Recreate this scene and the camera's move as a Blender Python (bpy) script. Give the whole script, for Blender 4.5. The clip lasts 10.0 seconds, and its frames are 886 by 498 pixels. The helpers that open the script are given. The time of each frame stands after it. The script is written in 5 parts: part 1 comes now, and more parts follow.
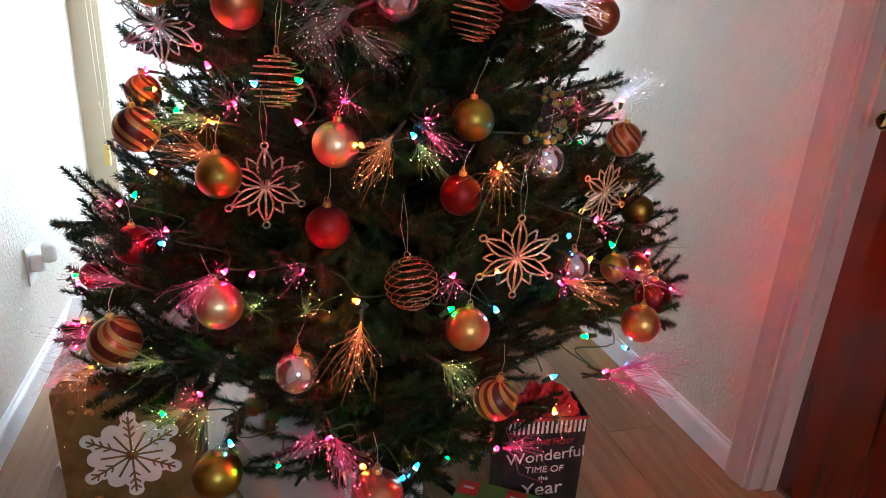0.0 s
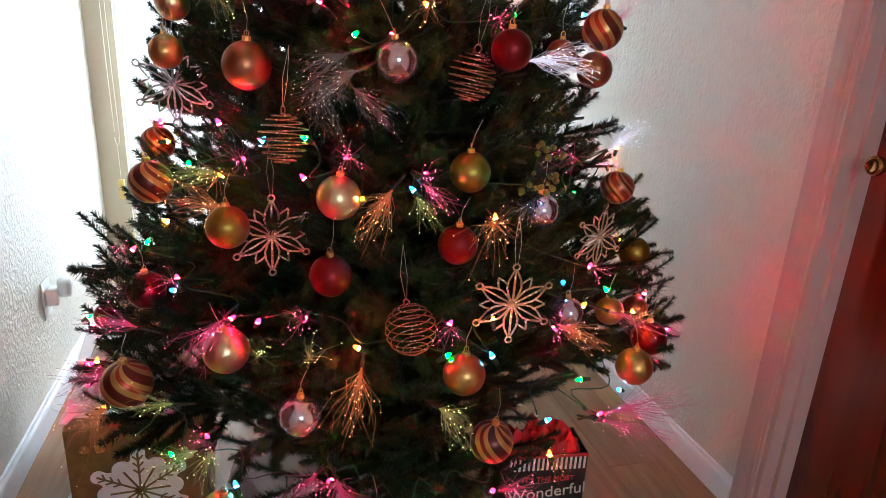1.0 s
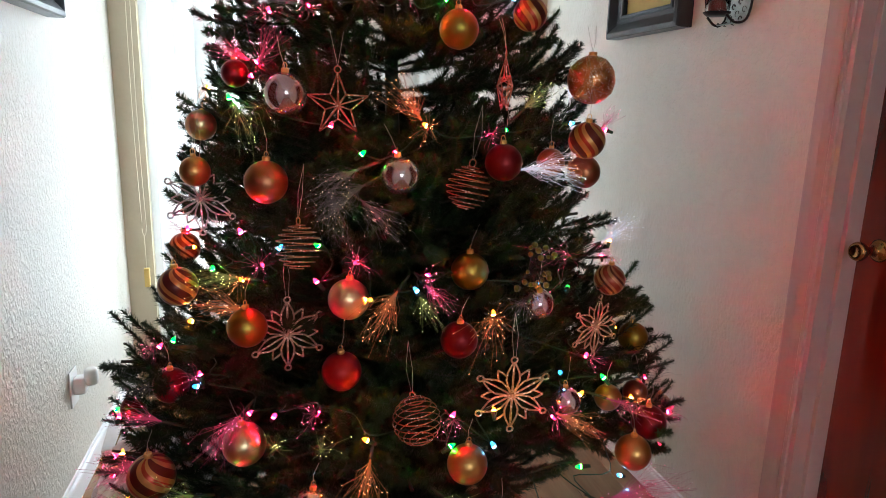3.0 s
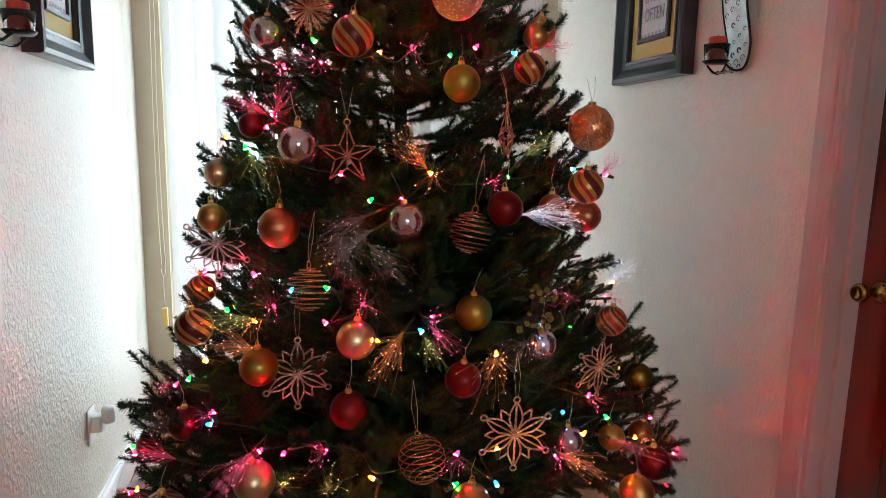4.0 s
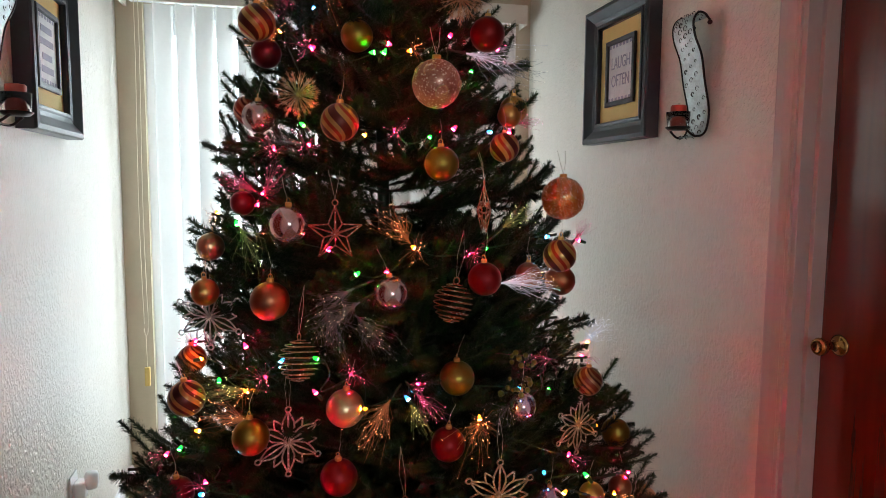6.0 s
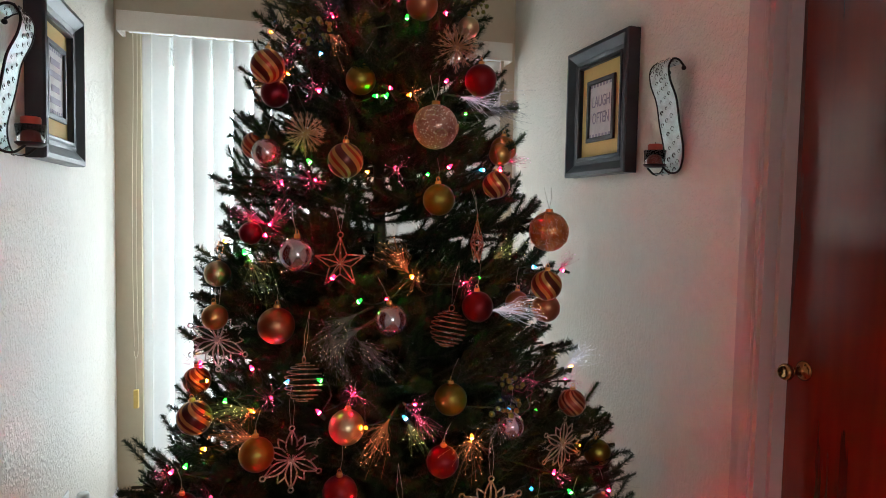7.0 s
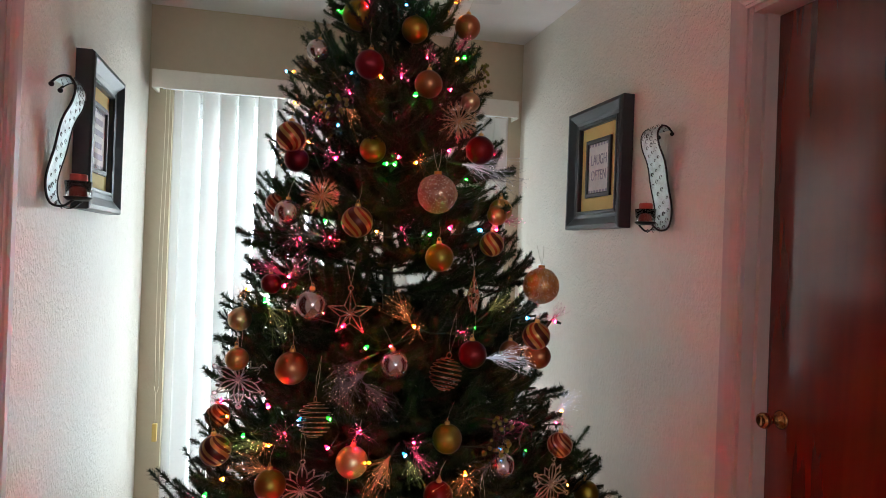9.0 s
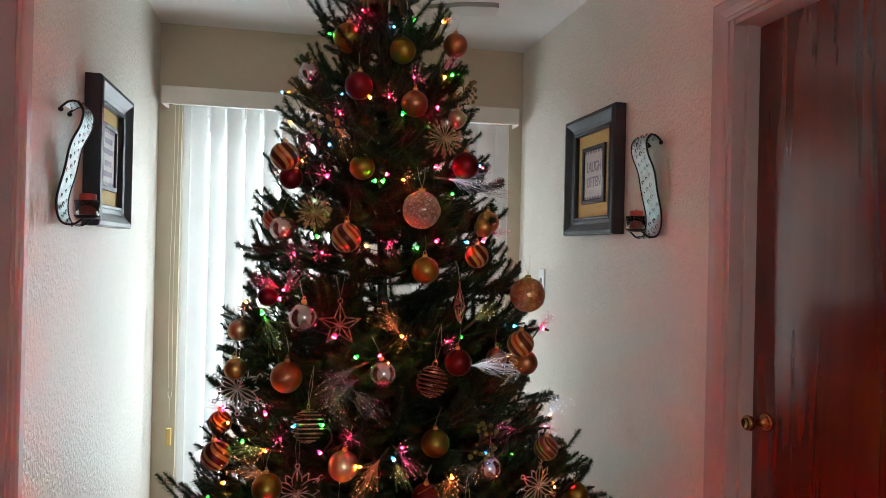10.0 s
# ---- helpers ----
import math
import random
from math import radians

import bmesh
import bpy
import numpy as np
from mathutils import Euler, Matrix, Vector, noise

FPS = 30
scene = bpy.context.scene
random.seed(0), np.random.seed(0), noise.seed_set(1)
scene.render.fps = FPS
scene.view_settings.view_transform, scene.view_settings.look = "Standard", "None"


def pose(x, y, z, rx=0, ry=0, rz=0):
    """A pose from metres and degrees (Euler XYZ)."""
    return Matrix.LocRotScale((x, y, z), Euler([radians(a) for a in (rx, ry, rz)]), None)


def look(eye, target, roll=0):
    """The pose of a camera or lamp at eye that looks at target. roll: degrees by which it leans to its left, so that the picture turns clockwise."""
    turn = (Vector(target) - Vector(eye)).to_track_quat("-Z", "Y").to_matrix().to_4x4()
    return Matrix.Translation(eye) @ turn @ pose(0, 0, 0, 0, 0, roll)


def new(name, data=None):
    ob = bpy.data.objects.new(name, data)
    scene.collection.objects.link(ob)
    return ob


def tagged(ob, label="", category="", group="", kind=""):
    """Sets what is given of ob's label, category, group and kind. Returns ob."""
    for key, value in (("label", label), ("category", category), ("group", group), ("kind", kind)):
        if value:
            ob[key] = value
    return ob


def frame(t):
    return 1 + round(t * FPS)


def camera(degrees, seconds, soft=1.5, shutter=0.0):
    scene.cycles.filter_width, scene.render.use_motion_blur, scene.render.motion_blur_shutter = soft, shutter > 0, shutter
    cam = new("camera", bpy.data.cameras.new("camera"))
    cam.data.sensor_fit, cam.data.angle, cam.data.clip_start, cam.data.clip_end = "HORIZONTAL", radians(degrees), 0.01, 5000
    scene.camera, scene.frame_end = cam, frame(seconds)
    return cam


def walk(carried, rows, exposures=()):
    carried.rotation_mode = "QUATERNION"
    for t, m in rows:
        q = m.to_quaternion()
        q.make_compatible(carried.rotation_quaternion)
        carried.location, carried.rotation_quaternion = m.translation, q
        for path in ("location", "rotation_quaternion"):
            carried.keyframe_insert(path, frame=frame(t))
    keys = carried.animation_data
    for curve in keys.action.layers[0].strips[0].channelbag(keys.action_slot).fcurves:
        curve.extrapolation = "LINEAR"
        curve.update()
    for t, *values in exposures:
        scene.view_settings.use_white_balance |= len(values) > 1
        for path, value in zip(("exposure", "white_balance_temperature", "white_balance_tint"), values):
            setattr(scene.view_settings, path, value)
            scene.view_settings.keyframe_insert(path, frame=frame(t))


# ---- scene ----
cam = camera(68.4, 10.0, soft=0.9)
PATH = [
    (0, (0.074, 0.102, 1.105), (0.622, 1.894, 0.407), 3.5),
    (0.5, (0.065, 0.081, 1.133), (0.631, 1.882, 0.472), 3.3),
    (1, (0.082, 0.073, 1.156), (0.603, 1.897, 0.521), 3.2),
    (1.5, (0.098, 0.053, 1.171), (0.557, 1.909, 0.583), 3.1),
    (2, (0.092, 0.038, 1.187), (0.533, 1.912, 0.648), 2.5),
    (2.5, (0.084, 0.02, 1.204), (0.554, 1.905, 0.728), 2.0),
    (2.7, (0.085, 0.013, 1.213), (0.567, 1.899, 0.754), 1.7),
    (4, (0.096, -0.043, 1.238), (0.526, 1.885, 0.923), 1.2),
    (4.5, (0.107, -0.061, 1.256), (0.533, 1.874, 0.983), 1.3),
    (5, (0.106, -0.07, 1.266), (0.547, 1.865, 1.017), 2.0),
    (5.5, (0.082, -0.077, 1.281), (0.544, 1.857, 1.06), 0.8),
    (5.7, (0.081, -0.084, 1.288), (0.557, 1.848, 1.08), 0.5),
    (7, (0.021, -0.178, 1.315), (0.577, 1.74, 1.204), 1.1),
    (7.5, (-0.009, -0.228, 1.323), (0.586, 1.679, 1.241), 1.4),
    (8, (-0.029, -0.266, 1.329), (0.582, 1.638, 1.293), 1.6),
    (8.5, (-0.031, -0.295, 1.342), (0.574, 1.611, 1.328), 1.5),
    (9, (0.008, -0.328, 1.354), (0.521, 1.605, 1.361), 2.1),
    (9.5, (0.042, -0.367, 1.378), (0.519, 1.575, 1.345), 1.4),
    (10, (0.061, -0.41, 1.385), (0.521, 1.536, 1.391), 1.3),
]
EXPOSURES = [(0.0, 1.0, 5850, 10), (2.5, 0.6, 6150, 10), (5.0, 0.3, 6300, 10), (7.5, 0.1, 6400, 10), (10.0, 0.15, 6400, 10)]
walk(cam, [(t, look(eye, target, roll)) for t, eye, target, roll in PATH], EXPOSURES)
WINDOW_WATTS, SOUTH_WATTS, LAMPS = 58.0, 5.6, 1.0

# ---- light ----
world = bpy.data.worlds.new("sky")
scene.world = world
world.use_nodes = True
wn = world.node_tree.nodes
sky = wn.new("ShaderNodeTexSky")
sky.sky_type, sky.sun_disc = "NISHITA", False
sky.sun_elevation, sky.sun_rotation = radians(32), radians(200)
wn["Background"].inputs["Strength"].default_value = 0.15
world.node_tree.links.new(sky.outputs[0], wn["Background"].inputs["Color"])


def sun_lamp(strength, direction):
    data = bpy.data.lights.new("sun", "SUN")
    data.energy, data.angle, data.color = strength, radians(12), (1.0, 0.95, 0.88)
    ob = new("sun", data)
    ob.matrix_world = look((0, 0, 6), Vector((0, 0, 6)) + Vector(direction))


def area_lamp(name, m, width, height, watts, color):
    data = bpy.data.lights.new(name, "AREA")
    data.shape, data.size, data.size_y, data.energy, data.color = "RECTANGLE", width, height, watts, color
    ob = new(name, data)
    ob.matrix_world = m


sun_lamp(1.2, (0.35, 0.8, -0.55))

# back wall: its own frame, u along the wall from the left corner, v out of the room
BACK = pose(-0.575, 2.915, 0, 0, 0, -2.2)
BACK_LEN = 1.822
WIN = (0.125, 1.665, 0.05, 2.06)
m = BACK @ pose((WIN[0] + WIN[1]) / 2, 0.19, 1.06, -90, 0, 0)
area_lamp("window_daylight", m, 1.5, 1.96, WINDOW_WATTS, (0.83, 0.94, 1.0))
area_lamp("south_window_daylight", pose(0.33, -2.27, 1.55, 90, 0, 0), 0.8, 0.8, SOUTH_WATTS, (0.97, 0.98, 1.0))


# ---- materials ----
def material(name, base, rough=0.5, metal=0.0, vary=0.12, scale=6.0, fine=80.0, bump=0.0, bump_scale=60.0, coat=0.0, emit=None, strength=0.0, trans=0.0, alt=None, rand=0.0, spec=0.5, per_object=False):
    mt = bpy.data.materials.new(name)
    mt.use_nodes = True
    nt = mt.node_tree
    n, l = nt.nodes, nt.links
    b = n["Principled BSDF"]
    tc = n.new("ShaderNodeTexCoord")
    big, small = n.new("ShaderNodeTexNoise"), n.new("ShaderNodeTexNoise")
    big.inputs["Scale"].default_value, small.inputs["Scale"].default_value = scale, fine
    big.inputs["Detail"].default_value, small.inputs["Detail"].default_value = 4, 3
    for q in (big, small):
        l.new(tc.outputs["Object"], q.inputs["Vector"])
    mix = n.new("ShaderNodeMath")
    mix.operation = "MULTIPLY_ADD"
    mix.inputs[1].default_value = 0.5
    l.new(small.outputs["Fac"], mix.inputs[0])
    l.new(big.outputs["Fac"], mix.inputs[2])
    ramp = n.new("ShaderNodeValToRGB")
    ramp.color_ramp.elements[0].position, ramp.color_ramp.elements[1].position = 0.5, 1.0
    lo = [c * (1 - vary) for c in base]
    hi = list(alt) if alt else [min(1, c * (1 + vary)) for c in base]
    ramp.color_ramp.elements[0].color, ramp.color_ramp.elements[1].color = (*lo, 1), (*hi, 1)
    l.new(mix.outputs[0], ramp.inputs["Fac"])
    out = ramp.outputs["Color"]
    if rand:
        oi = n.new("ShaderNodeObjectInfo")
        hs = n.new("ShaderNodeHueSaturation")
        mr = n.new("ShaderNodeMapRange")
        mr.inputs["To Min"].default_value, mr.inputs["To Max"].default_value = 1 - rand, 1 + rand
        l.new(oi.outputs["Random"], mr.inputs["Value"])
        l.new(mr.outputs["Result"], hs.inputs["Value"])
        l.new(out, hs.inputs["Color"])
        out = hs.outputs["Color"]
    l.new(out, b.inputs["Base Color"])
    b.inputs["Roughness"].default_value, b.inputs["Metallic"].default_value = rough, metal
    rr = n.new("ShaderNodeMapRange")
    rr.inputs["To Min"].default_value, rr.inputs["To Max"].default_value = max(0.02, rough * 0.85), min(1, rough * 1.15)
    l.new(big.outputs["Fac"], rr.inputs["Value"])
    l.new(rr.outputs["Result"], b.inputs["Roughness"])
    b.inputs["Coat Weight"].default_value, b.inputs["Coat Roughness"].default_value = coat, 0.12
    b.inputs["Specular IOR Level"].default_value = spec
    b.inputs["Transmission Weight"].default_value = trans
    if emit:
        b.inputs["Emission Color"].default_value = (*emit, 1)
        b.inputs["Emission Strength"].default_value = strength
    if bump:
        bn, bt = n.new("ShaderNodeBump"), n.new("ShaderNodeTexNoise")
        bt.inputs["Scale"].default_value, bt.inputs["Detail"].default_value = bump_scale, 3
        l.new(tc.outputs["Object"], bt.inputs["Vector"])
        bn.inputs["Strength"].default_value, bn.inputs["Distance"].default_value = bump, 0.004
        l.new(bt.outputs["Fac"], bn.inputs["Height"])
        l.new(bn.outputs["Normal"], b.inputs["Normal"])
    return mt


def wall_material(name, base):
    """Knockdown plaster: flattened blobs over fine grain, eggshell paint."""
    mt = material(name, base, 0.36, vary=0.05, scale=2.0, fine=30)
    nt = mt.node_tree
    n, l = nt.nodes, nt.links
    tc = n.new("ShaderNodeTexCoord")
    a, c = n.new("ShaderNodeTexNoise"), n.new("ShaderNodeTexNoise")
    a.inputs["Scale"].default_value, a.inputs["Detail"].default_value, a.inputs["Distortion"].default_value = 85, 2.5, 0.6
    c.inputs["Scale"].default_value, c.inputs["Detail"].default_value = 260, 2
    stretch = n.new("ShaderNodeMapping")
    stretch.inputs["Scale"].default_value = (1, 1, 0.7)
    l.new(tc.outputs["Object"], stretch.inputs["Vector"])
    for q in (a, c):
        l.new(stretch.outputs["Vector"], q.inputs["Vector"])
    flat = n.new("ShaderNodeMapRange")
    flat.interpolation_type = "SMOOTHSTEP"
    flat.inputs["From Min"].default_value, flat.inputs["From Max"].default_value = 0.34, 0.70
    l.new(a.outputs["Fac"], flat.inputs["Value"])
    add = n.new("ShaderNodeMath")
    add.operation = "MULTIPLY_ADD"
    add.inputs[1].default_value = 0.25
    l.new(c.outputs["Fac"], add.inputs[0])
    l.new(flat.outputs["Result"], add.inputs[2])
    bn = n.new("ShaderNodeBump")
    bn.inputs["Strength"].default_value, bn.inputs["Distance"].default_value = 0.60, 0.003
    l.new(add.outputs[0], bn.inputs["Height"])
    l.new(bn.outputs["Normal"], n["Principled BSDF"].inputs["Normal"])
    return mt


def wood_material(name, dark, light, rough, along, coat=0.0, rand=0.0, rings=14.0):
    """Wood with grain running along one axis of the object's space."""
    mt = material(name, light, rough, vary=0.1, coat=coat, rand=rand)
    nt = mt.node_tree
    n, l = nt.nodes, nt.links
    tc, mp = n.new("ShaderNodeTexCoord"), n.new("ShaderNodeMapping")
    s = [rings, rings, rings]
    s["xyz".index(along)] = rings * 0.07
    mp.inputs["Scale"].default_value = s
    oi = n.new("ShaderNodeObjectInfo")
    shift = n.new("ShaderNodeVectorMath")
    shift.operation = "MULTIPLY_ADD"
    shift.inputs[1].default_value = (37, 19, 53) if rand else (0, 0, 0)
    l.new(oi.outputs["Random"], shift.inputs[0])
    l.new(tc.outputs["Object"], shift.inputs[2])
    l.new(shift.outputs[0], mp.inputs["Vector"])
    g = n.new("ShaderNodeTexNoise")
    g.inputs["Scale"].default_value, g.inputs["Detail"].default_value, g.inputs["Distortion"].default_value = 1.6, 8, 0.8
    l.new(mp.outputs["Vector"], g.inputs["Vector"])
    ramp = [q for q in n if q.type == "VALTORGB"][0]
    ramp.color_ramp.elements[0].position, ramp.color_ramp.elements[1].position = 0.32, 0.68
    ramp.color_ramp.elements[0].color, ramp.color_ramp.elements[1].color = (*dark, 1), (*light, 1)
    l.new(g.outputs["Fac"], ramp.inputs["Fac"])
    bn = n.new("ShaderNodeBump")
    bn.inputs["Strength"].default_value, bn.inputs["Distance"].default_value = 0.04, 0.001
    l.new(g.outputs["Fac"], bn.inputs["Height"])
    l.new(bn.outputs["Normal"], n["Principled BSDF"].inputs["Normal"])
    return mt


def stripe_material(name, colors, count, twist, rough=0.3):
    """Painted swirling stripes round a ball, with glitter in the last colour."""
    mt = material(name, colors[0], rough, 0.55, vary=0.05)
    nt = mt.node_tree
    n, l = nt.nodes, nt.links
    tc, sep = n.new("ShaderNodeTexCoord"), n.new("ShaderNodeSeparateXYZ")
    l.new(tc.outputs["Object"], sep.inputs["Vector"])
    ang = n.new("ShaderNodeMath")
    ang.operation = "ARCTAN2"
    l.new(sep.outputs["Y"], ang.inputs[0])
    l.new(sep.outputs["X"], ang.inputs[1])
    tw = n.new("ShaderNodeMath")
    tw.operation = "MULTIPLY_ADD"
    tw.inputs[1].default_value = twist
    l.new(sep.outputs["Z"], tw.inputs[0])
    l.new(ang.outputs[0], tw.inputs[2])
    rep = n.new("ShaderNodeMath")
    rep.operation = "MULTIPLY"
    rep.inputs[1].default_value = count / (2 * math.pi)
    l.new(tw.outputs[0], rep.inputs[0])
    fr = n.new("ShaderNodeMath")
    fr.operation = "FRACT"
    l.new(rep.outputs[0], fr.inputs[0])
    ramp = n.new("ShaderNodeValToRGB")
    ramp.color_ramp.interpolation = "CONSTANT"
    el = ramp.color_ramp.elements
    stops = [(0.0, colors[0]), (0.38, colors[1]), (0.62, colors[2]), (0.80, colors[1])]
    while len(el) < len(stops):
        el.new(0.5)
    for e, (p, c) in zip(el, stops):
        e.position, e.color = p, (*c, 1)
    l.new(fr.outputs[0], ramp.inputs["Fac"])
    l.new(ramp.outputs["Color"], n["Principled BSDF"].inputs["Base Color"])
    return mt


def glitter_material(name, base, alt, metal=0.85, rough=0.3, scale=700.0):
    mt = material(name, base, rough, metal, vary=0.3, scale=40, fine=400, alt=alt)
    nt = mt.node_tree
    n, l = nt.nodes, nt.links
    tc, v = n.new("ShaderNodeTexCoord"), n.new("ShaderNodeTexVoronoi")
    v.inputs["Scale"].default_value = scale
    l.new(tc.outputs["Object"], v.inputs["Vector"])
    # Near-white cells in the base colour stand in for sparkling glints
    glint = n.new("ShaderNodeTexVoronoi")
    glint.inputs["Scale"].default_value = 420
    l.new(tc.outputs["Object"], glint.inputs["Vector"])
    pick = n.new("ShaderNodeMapRange")
    pick.inputs["From Min"].default_value, pick.inputs["From Max"].default_value = 0.84, 0.93
    sep = n.new("ShaderNodeSeparateColor")
    l.new(glint.outputs["Color"], sep.inputs["Color"])
    l.new(sep.outputs["Red"], pick.inputs["Value"])
    blend = n.new("ShaderNodeMixRGB")
    blend.inputs["Color2"].default_value = (0.95, 0.90, 0.80, 1)
    ramp = [q for q in n if q.type == "VALTORGB"][0]
    l.new(pick.outputs["Result"], blend.inputs["Fac"])
    l.new(ramp.outputs["Color"], blend.inputs["Color1"])
    l.new(blend.outputs["Color"], n["Principled BSDF"].inputs["Base Color"])
    bn = n.new("ShaderNodeBump")
    bn.inputs["Strength"].default_value, bn.inputs["Distance"].default_value = 0.9, 0.0015
    l.new(v.outputs["Color"], bn.inputs["Height"])
    l.new(bn.outputs["Normal"], n["Principled BSDF"].inputs["Normal"])
    return mt


